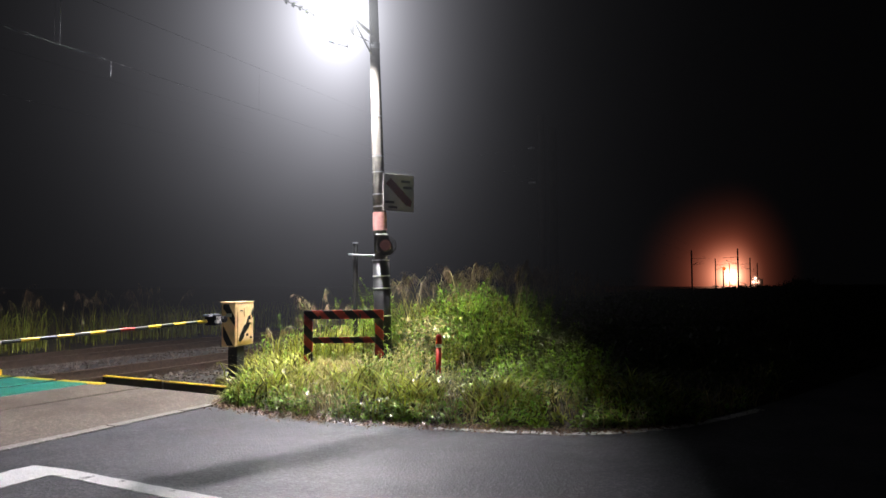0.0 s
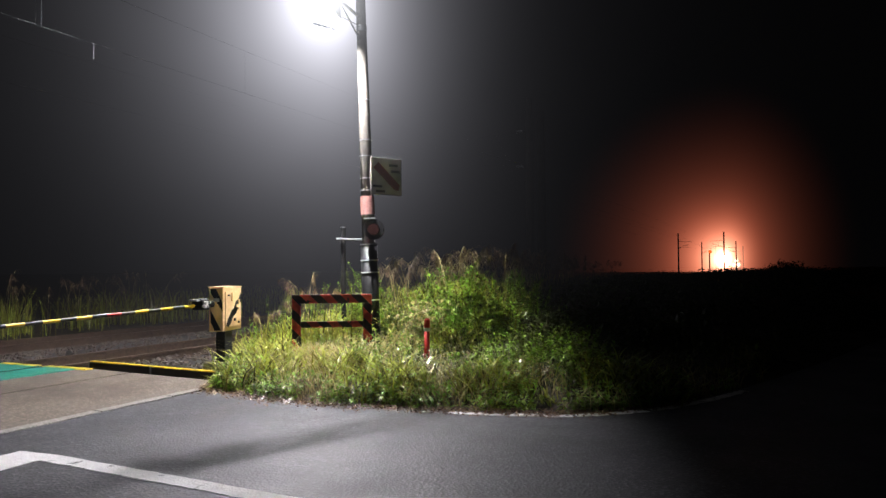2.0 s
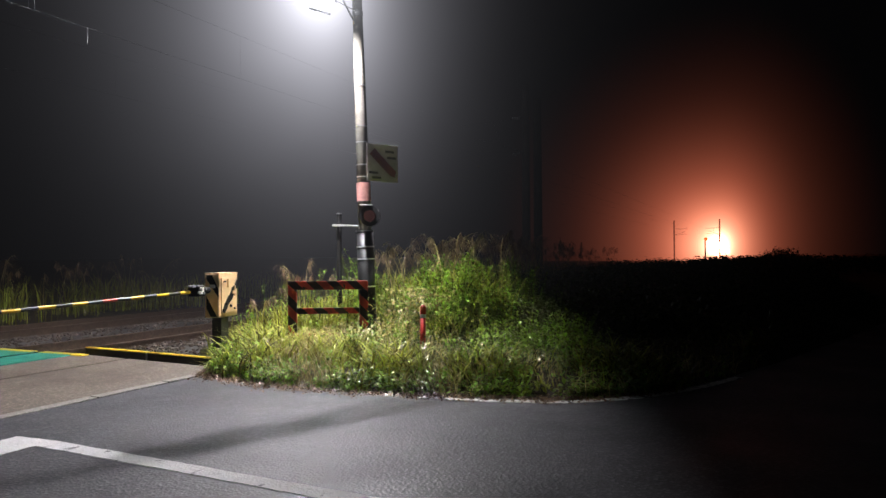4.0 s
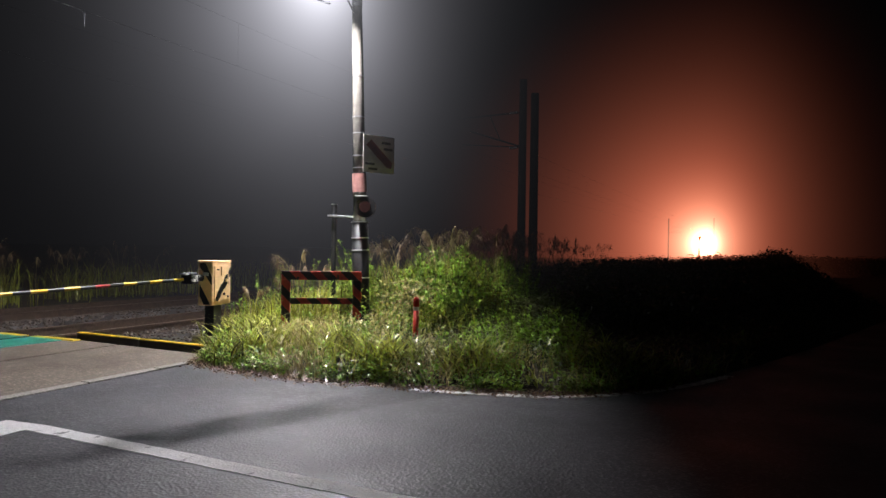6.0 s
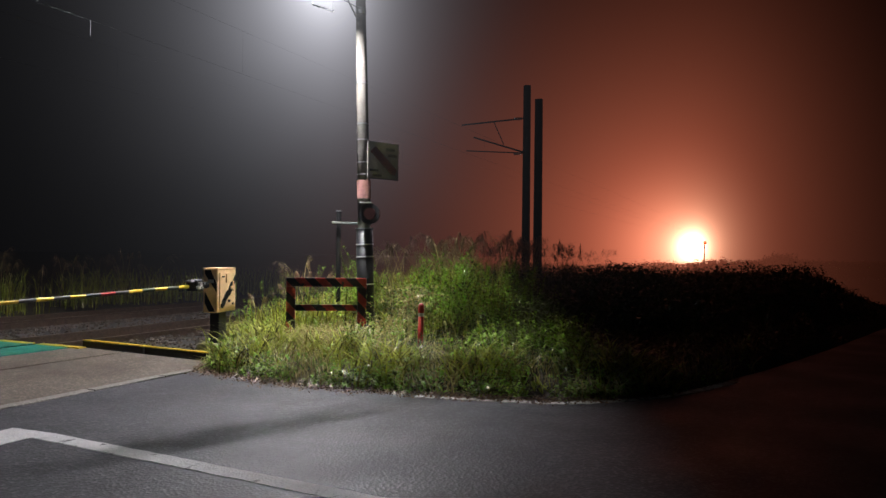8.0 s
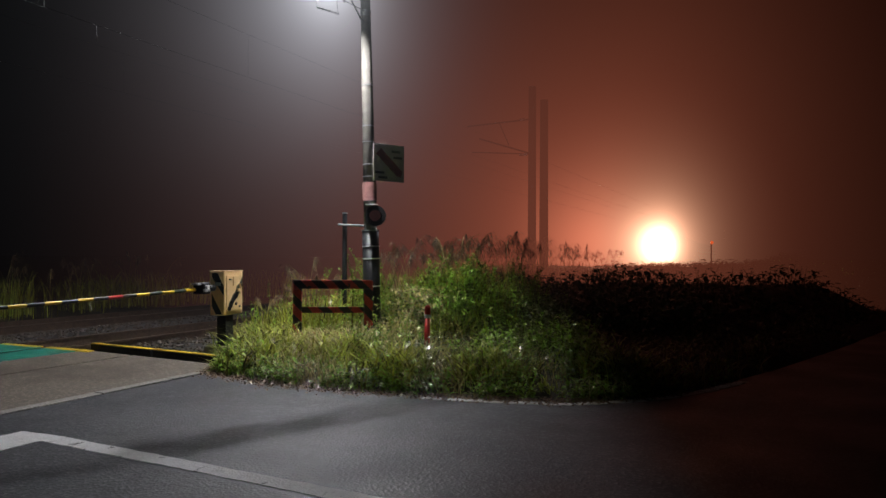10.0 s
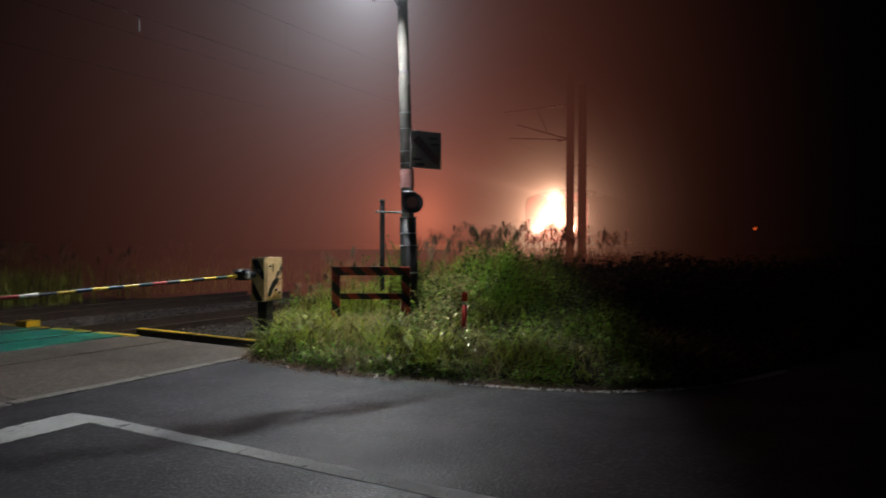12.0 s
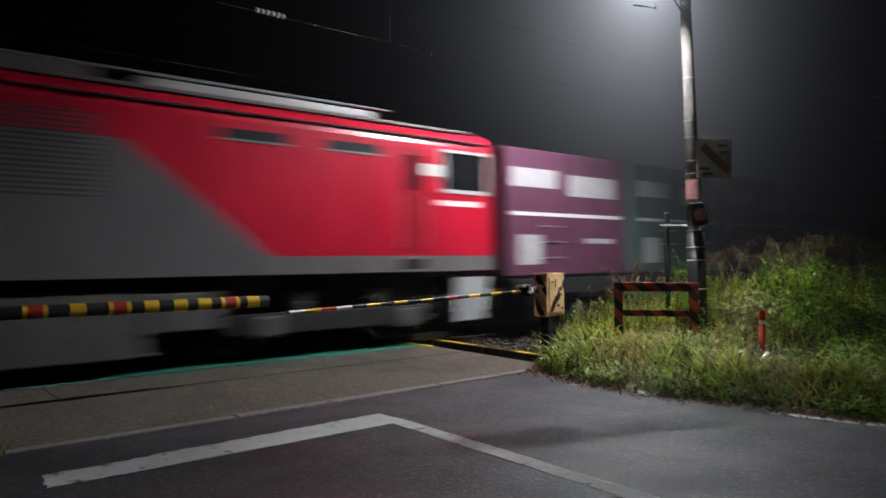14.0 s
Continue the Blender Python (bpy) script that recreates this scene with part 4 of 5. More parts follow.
# ---- red marker post ----
marker = tagged(new("marker_post"), "short red plastic marker post with a pale reflector ring", "marker post")
marker.matrix_basis = pose(-0.32, 9.79, 0)
part("shaft", rod(B(), (0, 0, -0.05), (0.012, 0, 0.62), 0.040, 0.037, 16), RED_PAINT, marker, smooth=True)
part("reflector_ring", rod(B(), (0.012, 0, 0.621), (0.012, 0, 0.665), 0.041, 0.041, 16), PLATE_WHITE, marker)
b = B()
rod(b, (0.012, 0, 0.666), (0.014, 0, 0.76), 0.042, 0.039, 16)
ball(b, (0.014, 0, 0.76), 0.039, 12)
part("cap", b, RED_PAINT, marker)

# ---- lamp pole ----
pole = tagged(new("lamp_pole"), "weathered concrete pole carrying a street lamp, sign and alarm lamp", "street lamp")
pole.matrix_basis = pose(-1.27, 11.93, 0)
LEAN = (-0.15, 0.0, 5.4)


def on_pole(z):
    return Vector((LEAN[0] * z / 5.4, 0, z))


part("shaft", rod(B(), on_pole(-0.2), on_pole(8.2), 0.122, 0.062, 24), POLE_CONCRETE, pole, smooth=True)
part("wrap", rod(B(), on_pole(0.1), on_pole(1.86), 0.145, 0.138, 24), WRAP, pole, "black anti-climb sleeve", smooth=True)
for z in (1.60, 1.40, 1.86, 0.95):
    part("strap", rod(B(), on_pole(z), on_pole(z + 0.018), 0.147, 0.147, 24), CERAMIC if z < 1.7 else STEEL, pole, "thin bright strap")
for z, h in ((4.25, 0.02), (3.58, 0.02), (3.32, 0.015), (5.40, 0.10), (2.95, 0.015), (2.75, 0.015)):
    part("strap", rod(B(), on_pole(z), on_pole(z + h), 0.1265 - 0.0073 * z, 0.1265 - 0.0073 * z, 24), STEEL, pole, "steel strap")
part("faded_band", rod(B(), on_pole(2.36), on_pole(2.66), 0.117, 0.116, 24), PINK_BAND, pole, "faded red reflective band")
lamp_at = LAMP - Vector((-1.27, 11.93, 0))
b = B()
rod(b, on_pole(5.62), lamp_at + Vector((0.02, 0.10, 0.12)), 0.026, 0.022, 10)
rod(b, on_pole(5.20), lamp_at.lerp(on_pole(5.62), 0.45), 0.014, 0.014, 8)
part("bracket", b, STEEL, pole, "galvanised lamp bracket")
head = new("lamp_head")
head.parent = pole
head.matrix_basis = Matrix.Translation((LAMP.x + 1.27, LAMP.y - 11.93, LAMP.z)) @ TRK @ pose(0, 0, 0, 0, 0, 18)
part("housing", box(B(), -0.30, 0.30, -0.15, 0.15, 0.06, 0.15, 0.02), LIGHT_GREY, head, "lamp housing")
# plate added only to end the lamp's light short of the field
part("skirt", box(B(), -0.34, 0.34, -0.165, -0.152, -0.272, 0.15), LIGHT_GREY, head, "added plate, not a known part, that cuts the light off the field")
part("lens", box(B(), -0.26, 0.26, -0.12, 0.12, 0.03, 0.058, 0.008), LAMP_GLASS, head, "glowing white lamp lens")
def under_lamp(u, w, f=0.12):
    """A point on the way from the lamp to (u, w) on the road, in the pole's own space."""
    return LAMP.lerp(uw(u, w, 0), f) - Vector((-1.27, 11.93, 0))


# road points of the dark streaks; strands added near the lamp cast them
streak = [(7.3, 3.45), (6.6, 3.66), (6.0, 3.84), (5.5, 3.98), (5.0, 4.16), (4.5, 4.32), (4.1, 4.42)]
streak2 = [(7.1, 3.20), (6.4, 3.40), (5.8, 3.56), (5.3, 3.74), (4.9, 3.92), (4.45, 4.06), (3.9, 4.36)]
b = B()
for way in (streak, streak2):
    for p, q in zip(way, way[1:]):
        rod(b, under_lamp(*p), under_lamp(*q), 0.0042, 0.0042, 6)
for u, w, du, dw, r in ((5.05, 4.22, 0.16, -0.04, 0.0065), (4.75, 4.02, 0.22, -0.05, 0.0065), (5.55, 3.80, 0.26, -0.06, 0.0045), (4.40, 4.42, 0.16, -0.03, 0.0065), (4.55, 4.12, 0.14, -0.06, 0.0055)):
    rod(b, under_lamp(u - du, w - dw), under_lamp(u + du, w + dw), r * 0.9, r * 1.45, 8)
rod(b, under_lamp(*streak[0]), lamp_at + Vector((0.05, 0.05, 0.07)), 0.004, 0.004, 6)
rod(b, under_lamp(*streak2[-1]), lamp_at + Vector((-0.2, 0.0, 0.07)), 0.004, 0.004, 6)
part("shadow_strands", b, WIRE, pole, "added strands under the lamp that cast the road's dark streaks")
# disc turned to the eye, the lamp's bloom painted on as emission
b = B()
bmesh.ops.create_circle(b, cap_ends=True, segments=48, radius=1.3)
g = part("painted_glow", b, glow_emission("lamp_disc_glow", [((0.93, 0.96, 1.0), 0.11, 1.7)], 1.3, 0.05), pole, "disc turned to the eye with the lamp's white glow painted on")
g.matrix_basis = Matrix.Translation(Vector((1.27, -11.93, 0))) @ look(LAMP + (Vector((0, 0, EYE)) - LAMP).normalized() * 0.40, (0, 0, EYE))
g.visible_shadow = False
# crossing sign on the pole, lit from behind
sign = new("sign")
sign.parent = pole
sign.matrix_basis = pose(0.02, -0.175, 0, 0, 0, 40)
tagged(sign, "faded square sign with a red diagonal")
part("sign_plate", box(B(), -0.02, 0.60, -0.006, 0.006, 2.68, 3.29, 0.004), SIGN_FACE, sign)
b = B()
vs = [b.verts.new(p) for p in ((0.03, -0.009, 3.12), (0.13, -0.009, 3.22), (0.56, -0.009, 2.86), (0.53, -0.009, 2.76), (0.44, -0.009, 2.78))]
b.faces.new(vs)
part("sign_stripe", b, material("faded_red", (0.16, 0.02, 0.02), 0.6), sign, "faded red diagonal stripe")
for x, z in ((0.34, 3.16), (0.38, 3.06), (0.02, 2.80), (0.08, 2.72)):
    part("sign_bar", box(B(), x, x + 0.18, -0.0085, -0.0065, z, z + 0.04), BLACK, sign)
# round alarm lamp with hood
b = B()
rod(b, (0.06, -0.19, 2.10), (0.06, -0.30, 2.10), 0.165, 0.165, 28)
part("alarm_disc", b, BLACK, pole, "round black alarm lamp backing")
part("alarm_lens", rod(B(), (0.06, -0.301, 2.10), (0.06, -0.33, 2.10), 0.10, 0.09, 24), material("dull_red_lens", (0.030, 0.008, 0.006), 0.35), pole, "unlit dull red lens")
part("alarm_hood", box(B(), -0.10, 0.10, -0.34, -0.17, 2.272, 2.285, 0.003), CERAMIC, pole, "pale hood over the alarm lamp")
# stay wire with insulator beads
stay = tagged(new("stay_wire"), "stay wire with a string of white insulator beads", "cable")
p0, p1 = Vector((-1.43, 11.85, 5.47)), Vector((-2.75, 11.15, 5.95))
part("wire", rod(B(), p0, p1 + (p1 - p0) * 3.2, 0.007, 0.007, 6), WIRE, stay)
for i in range(9):
    p = p0.lerp(p1, 0.38 + 0.075 * i)
    d = (p1 - p0).normalized()
    part("insulator", rod(B(), p - d * 0.022, p + d * 0.022, 0.042, 0.030, 12), CERAMIC, stay)
# thin pole with crossbar
thin = tagged(new("signal_conduit_post"), "thin dark conduit post tied to the pole by a steel bar", "post")
thin.matrix_basis = pose(-1.78, 12.17, 0)
part("shaft", rod(B(), (0, 0, -0.1), (0, 0, 2.16), 0.045, 0.040, 14), DARK_STEEL, thin)
part("crossbar", rod(B(), (-0.10, -0.05, 1.975), (0.50, -0.22, 1.945), 0.018, 0.018, 8), STEEL, thin, "bright steel tie bar")
part("cap", rod(B(), (0, 0, 2.161), (0, 0, 2.18), 0.047, 0.047, 14), STEEL, thin)

# ---- catenary masts and wires ----
def mast(u, w, h, arm_side, detail, r0=0.16):
    m = tagged(put(new("catenary_mast"), u, w), "dark concrete catenary mast with bracket arms", "mast", "catenary masts")
    part("shaft", rod(B(), (0, 0, -0.2), (0, 0, h), r0, r0 * 0.85, 16), DARK_POLE, m, smooth=True)
    if detail:
        b = B()
        rod(b, (0, 0, 6.55), (0, arm_side * 2.6, 6.45), 0.03, 0.03, 8)
        rod(b, (0, 0, 5.25), (0, arm_side * 2.1, 5.95), 0.03, 0.03, 8)
        rod(b, (0, 0, 5.25), (0, arm_side * 2.4, 5.45), 0.022, 0.022, 8)
        rod(b, (0, arm_side * 0.9, 5.62), (0, arm_side * 1.3, 6.5), 0.018, 0.018, 6)
        part("bracket_arm", b, DARK_STEEL, m)
        for z in (6.55, 5.25):
            b = B()
            for i in range(5):
                rod(b, (0, arm_side * (0.22 + 0.06 * i), z), (0, arm_side * (0.25 + 0.06 * i), z), 0.06, 0.045, 10)
            part("insulator", b, CERAMIC, m)
    return m


mast(25.77, 8.06, 7.75, 1, True)
mast(27.3, 8.06, 7.55, 1, False, 0.18)
for u in (150.0, 205.0, 260.0):
    mast(u, 8.0, 8.2, 1, True)
    mast(u + 1.5, 16.6, 8.2, -1, True)
mast(-22, 8.0, 7.8, 1, True)
for w in (TRACK_W, 14.2):
    c = tagged(put(new("overhead_wires"), 0, w), "contact wire hung by droppers under a messenger wire", "overhead wire", "overhead wires")
    part("contact_wire", rod(B(), (-60, 0, 5.36), (320, 0, 5.36), 0.0035, 0.0035, 6), WIRE, c)
    part("messenger_wire", rod(B(), (-60, 0, 6.30), (320, 0, 6.30), 0.0035, 0.0035, 6), WIRE, c)
    for u in np.arange(-27.3, 60, 5.0):
        part("dropper", rod(B(), (u, 0, 5.365), (u, 0, 6.295), 0.002, 0.002, 5), WIRE, c)
b = B()
for i in range(6):
    rod(b, (5.2 + 0.09 * i, 0, 5.32), (5.245 + 0.09 * i, 0, 5.32), 0.045, 0.03, 10)
put(solo("section_insulator", b, CERAMIC, "white ribbed insulator hanging in the contact wire", "insulator"), 0, TRACK_W, 0.06)
for u, z0, z1 in ((7.8, 5.37, 6.1), (8.78, 5.10, 5.36)):
    put(solo("hanging_wire", rod(B(), (0, 0, z0), (0, 0, z1), 0.006, 0.006, 6), STEEL, "pale wire hanging from the overhead line", "wire", group="hanging wires"), u, TRACK_W)

# ---- the far side of the crossing ----
far_guard = tagged(put(new("guard_frame"), 7.15, 18.6), "low orange guard frame across the line", "guard frame")
part("top_rail", box(B(), 0, 0.85, -0.04, 0.04, 0.92, 1.02, 0.006), ORANGE_BOX, far_guard)
part("post", box(B(), 0, 0.09, -0.04, 0.04, -0.1, 0.919, 0.006), ORANGE_BOX, far_guard)
part("post", box(B(), 0.76, 0.85, -0.04, 0.04, -0.1, 0.919, 0.006), ORANGE_BOX, far_guard)
part("mid_rail", box(B(), 0.091, 0.759, -0.035, 0.035, 0.55, 0.63, 0.006), ORANGE_BOX, far_guard)
far_machine = tagged(put(new("barrier_machine"), 6.2, 17.6), "barrier machine with a lowered striped arm across the line", "barrier machine", "barrier machines")
part("body", box(B(), 0.12, 0.6, -0.13, 0.13, 0.45, 1.1, 0.02), ORANGE_BOX, far_machine)
part("column", box(B(), 0.22, 0.46, -0.09, 0.09, -0.05, 0.449, 0.01), DARK_STEEL, far_machine)
far_arm = tagged(new("arm"), "thin striped lowered arm")
far_arm.parent = far_machine
far_arm.matrix_basis = pose(0.1, 0, 0.82)
for i in range(22):
    part("yellow_band" if i % 2 else "black_band", rod(B(), (-i * 0.25, 0, 0), (-(i + 1) * 0.25, 0, 0), 0.04, 0.04, 10), YELLOW if i % 2 else BLACK, far_arm)
far_signal = tagged(put(new("crossing_signal"), 6.85, 18.85), "dim crossing signal post across the line", "crossing signal")
part("shaft", rod(B(), (0, 0, -0.1), (0, 0, 2.75), 0.05, 0.05, 12), GREY_PAINT, far_signal)
part("lamp_box", box(B(), 0.0, 0.22, -0.12, -0.06, 1.85, 2.2, 0.02), LIGHT_GREY, far_signal)
part("lamp_box", box(B(), -0.24, -0.02, -0.12, -0.06, 1.85, 2.2, 0.02), BLACK, far_signal)
red_lamp = tagged(put(new("signal_lamp"), 59.8, 4.25), "small far red signal lamp on a post", "signal lamp")
part("shaft", rod(B(), (0, 0, -0.2), (0, 0, 2.5), 0.06, 0.05, 10), DARK_STEEL, red_lamp)
part("lens", ball(B(), (0, -0.05, 2.62), 0.13, 12), material("red_signal_lens", (0.5, 0.05, 0.02), 0.3, emit=((1.0, 0.12, 0.02), 1.6)), red_lamp, "glowing red lens")

# ---- the locomotive: x runs back from its front, y = -1.48 is the side towards the road ----
loco = tagged(new("locomotive"), "red and grey twin-unit electric freight locomotive with lit headlights", "locomotive")
HALF = 1.48
PROFILE = [(-HALF, 1.26), (-HALF, 3.30), (-HALF + 0.03, 3.42), (-HALF + 0.14, 3.56), (-0.85, 3.74), (0, 3.80), (0.85, 3.74), (HALF - 0.14, 3.56), (HALF - 0.03, 3.42), (HALF, 3.30), (HALF, 1.26)]


def hull(x_rows):
    """A skin over cross-sections: each row gives x for the low and the high edge, a width factor and a height factor."""
    b = B()
    rings = []
    for xlo, xhi, kw, kh in x_rows:
        ring = []
        for y, z in PROFILE:
            f = (z - 1.26) / (3.80 - 1.26)
            xm = xlo + (xhi - xlo) * max(0.0, (f - 0.36) / 0.64)
            ring.append(b.verts.new((xm, y * kw, 1.26 + (z - 1.26) * kh)))
        rings.append(ring)
    n = len(PROFILE)
    for r0, r1 in zip(rings, rings[1:]):
        for i in range(n):
            j = (i + 1) % n
            b.faces.new((r0[i], r0[j], r1[j], r1[i]))
    b.faces.new(rings[0])
    b.faces.new(rings[-1][::-1])
    return b


front_body = part("front_body", hull([(-0.16, 0.02, 0.80, 0.96), (-0.12, 0.06, 0.93, 0.98), (-0.02, 0.14, 1.0, 1.0), (12.44, 12.44, 1.0, 1.0)]), LIVERY, loco)
rear_body = part("rear_body", hull([(12.86, 12.86, 1.0, 1.0), (24.52, 24.40, 1.0, 1.0), (24.64, 24.48, 0.93, 0.98), (24.70, 24.54, 0.80, 0.96)]), LIVERY, loco)
part("gangway", box(B(), 12.445, 12.855, -1.20, 1.20, 1.3, 3.5), UNDERFRAME, loco, "black bellows between the units")
S = -HALF


def plate(name, x0, x1, z0, z1, mat, out=0.012, label="", parent=None, both=True, bevel=0.0):
    ob = part(name, box(B(), x0, x1, S - out, S + 0.01, z0, z1, bevel), mat, parent or loco, label)
    return ob


for x0, x1, z0, z1 in ((0.13, 0.99, 2.60, 3.21), (23.42, 24.36, 2.60, 3.21)):
    plate("cab_window", x0, x1, z0, z1, GLASS_DARK, 0.010, "dark cab side window")
    for a, bb, c, d in ((x0 - 0.06, x0, z0 - 0.06, z1 + 0.05), (x1, x1 + 0.05, z0 - 0.06, z1 + 0.05), (x0, x1, z0 - 0.06, z0), (x0, x1, z1, z1 + 0.05)):
        plate("window_frame", a, bb, c, d, LIGHT_GREY, 0.022)
for x0, x1 in ((1.45, 1.90), (22.55, 23.0)):
    plate("cab_door", x0, x1, 1.55, 3.2, material("door_red", (0.36, 0.008, 0.025), 0.4), 0.008, "darker red cab door")
    plate("door_window", x0 + 0.08, x1 - 0.08, 2.55, 3.1, GLASS_DARK, 0.014)
    for x in (x0 - 0.05, x1 + 0.03):
        part("handrail", rod(B(), (x, S - 0.05, 1.65), (x, S - 0.05, 2.45), 0.012, 0.012, 8), STEEL, loco)
    # flat plate, with the step recess's shade put into its colour
    plate("door_step", x0 - 0.02, x1 + 0.02, 1.30, 1.46, UNDERFRAME, 0.006, "dark plate drawn for the shaded step recess")
for z in (1.68, 2.40):
    plate("door_step", 1.38, 1.95, z, z + 0.02, LIGHT_GREY, 0.03, "thin bright step")
for x0, x1 in ((2.38, 3.36), (3.88, 4.89), (19.59, 20.58), (21.18, 22.13)):
    plate("body_window", x0, x1, 3.06, 3.19, SLIM_GLASS, 0.010, "slim dark body window")
    plate("window_frame", x0 - 0.03, x1 + 0.03, 3.03, 3.058, GREY_PAINT, 0.014)
# number and name lettering as plain bars
for x0, x1, z0, z1 in ((1.06, 1.42, 2.80, 2.99), (22.96, 23.34, 2.80, 2.99), (2.28, 3.47, 2.33, 2.43), (23.24, 24.2, 2.33, 2.42), (0.5, 1.1, 1.36, 1.50), (0.3, 0.75, 1.60, 1.72)):
    plate("lettering_bar", x0, x1, z0, z1, LIGHT_GREY if z0 < 2 else WHITE, 0.004, "white lettering bar")
# louvred grilles: the slots' shade drawn as dark bars on the flat side
for x0, x1 in ((7.14, 7.98), (11.16, 12.08), (13.1, 13.9), (16.22, 18.11)):
    if x0 == 13.1:
        continue
    b = B()
    z = 2.20
    while z < 3.22:
        box(b, x0, x1, S - 0.006, S + 0.004, z, z + 0.026)
        z += 0.060
    part("grille", b, GRILLE_GREY, loco, "dark bars drawn for the shaded slots of a ventilation grille")


def emblem(name, pts, mat, label, out=0.006):
    b = B()
    vs = [b.verts.new((x, S - out, z)) for x, z in pts]
    b.faces.new(vs)
    return part(name, b, mat, loco, label)


emblem("emblem", [(8.78, 2.60), (10.90, 2.60), (10.84, 2.33), (9.7, 2.37), (8.70, 2.33)], WHITE, "large white company emblem")
emblem("emblem", [(8.55, 2.29), (9.7, 2.32), (10.80, 2.28), (10.72, 2.12), (10.48, 2.12), (10.36, 1.82), (9.0, 1.80), (8.36, 1.80), (8.22, 1.95), (8.30, 2.22)], WHITE, "large white company emblem")
emblem("stripe", [(5.75, 1.51), (8.3, 1.56), (10.95, 1.51), (8.3, 1.465)], material("cream_stripe", (0.62, 0.55, 0.38), 0.5), "tapering cream stripe")
plate("stripe", 13.5, 15.65, 1.67, 1.74, WHITE, 0.004, "white stripe")
plate("side_patch", 13.95, 15.5, 1.82, 2.10, material("pale_patch", (0.50, 0.44, 0.28), 0.5), 0.003, "pale cream patch")
plate("side_patch", 13.8, 14.35, 1.90, 2.36, material("rose_patch", (0.55, 0.38, 0.32), 0.5), 0.005, "pale rose patch")
# gutter and roof gear
for x0, x1 in ((0.1, 12.44), (12.86, 24.3)):
    part("gutter", box(B(), x0, x1, S - 0.02, S + 0.04, 3.395, 3.42), UNDERFRAME, loco, "dark gutter line")
    part("roof_edge", box(B(), x0 + 0.3, x1 - 0.3, S + 0.10, S + 0.22, 3.575, 3.625, 0.01), ROOF_GREY, loco, "pale roof edge")
for x0, x1, h in ((1.0, 2.2, 0.06), (5.2, 7.6, 0.09), (8.2, 11.6, 0.07), (15.6, 18.2, 0.09), (18.8, 22.4, 0.06)):
    part("roof_housing", box(B(), x0, x1, -0.95, 0.95, 3.70, 3.78 + h, 0.04), LIGHT_GREY if x0 > 18 else ROOF_GREY, loco)
for x0, x1 in ((4.2, 11.8), (15.5, 23)):
    part("roof_busbar", rod(B(), (x0, -0.55, 3.98), (x1, -0.55, 3.98), 0.02, 0.02, 8), STEEL, loco)
    for x in np.arange(x0 + 0.3, x1, 1.8):
        part("roof_insulator", rod(B(), (x, -0.55, 3.72), (x, -0.55, 3.97), 0.06, 0.035, 10), PANTO_GREEN, loco)
for i, x in enumerate((2.55, 13.75)):
    pan = part("pantograph", box(B(), x - 0.1, x + 1.9, -0.65, 0.65, 3.98, 4.06, 0.01), PANTO_GREEN, loco, "folded steel arms of the pantograph")
    for a in (0.0, 1.7):
        for y in (-0.55, 0.55):
            part("insulator", rod(B(), (x + a, y, 3.70), (x + a, y, 3.98), 0.07, 0.05, 10), PANTO_GREEN, pan)
    up = 5.30
    knee = (x - 0.45 + 0.2, 0, 4.62)
    b = B()
    rod(b, (x + 1.6, 0, 4.05), knee, 0.045, 0.035, 10)
    for y in (-0.30, 0.30):
        rod(b, knee, (x + 1.15, y, up - 0.08), 0.025, 0.020, 8)
    rod(b, (x + 1.3, 0.1, 4.05), (knee[0] + 0.1, 0.1, 4.52), 0.015, 0.015, 6)
    part("pantograph_arm", b, STEEL, pan)
    b = B()
    for dx in (-0.14, 0.14):
        rod(b, (x + 1.15 + dx, -0.55, up), (x + 1.15 + dx, 0.55, up), 0.022, 0.022, 8)
        for y in (-0.55, 0.55):
            rod(b, (x + 1.15 + dx, y, up), (x + 1.15 + dx, y * 1.6, up - 0.16), 0.020, 0.014, 8)
    rod(b, (x + 1.01, -0.3, up - 0.05), (x + 1.29, -0.3, up - 0.05), 0.015, 0.015, 6)
    part("collector_head", b, RED_PAINT, pan, "red-tipped collector head")
# cab front
bm_ = B()
vs = [bm_.verts.new(p) for p in ((-0.12, -1.20, 2.62), (-0.12, 1.20, 2.62), (0.0, 1.12, 3.36), (0.0, -1.12, 3.36))]
bm_.faces.new(vs)
bmesh.ops.solidify(bm_, geom=bm_.faces[:], thickness=0.02)
bmesh.ops.translate(bm_, vec=(-0.05, 0, 0), verts=bm_.verts)
part("windscreen", bm_, GLASS_DARK, loco, "dark windscreen")
part("windscreen_notice", box(B(), -0.185, -0.178, -1.0, -0.75, 2.85, 3.05), WHITE, loco, "white card in the windscreen")
HLX = -0.22
for y in (-0.75, 0.75):
    hl = part("headlight", box(B(), HLX, HLX + 0.14, y - 0.24, y + 0.24, 1.99, 2.21, 0.03), DARK_STEEL, loco, "oblong headlight")
    part("lens", box(B(), HLX - 0.015, HLX - 0.001, y - 0.20, y + 0.20, 2.02, 2.18, 0.003), HEADLIGHT, hl, "glowing warm lens")
hl = part("headlight", box(B(), -0.03, 0.27, -0.34, 0.34, 3.40, 3.58, 0.03), DARK_STEEL, loco, "roof headlight")
part("lens", box(B(), -0.045, -0.031, -0.29, 0.29, 3.42, 3.56, 0.003), HEADLIGHT, hl, "glowing warm lens")
part("buffer_beam", box(B(), -0.35, 0.25, -1.30, 1.30, 0.95, 1.24, 0.02), UNDERFRAME, loco)
b = B()
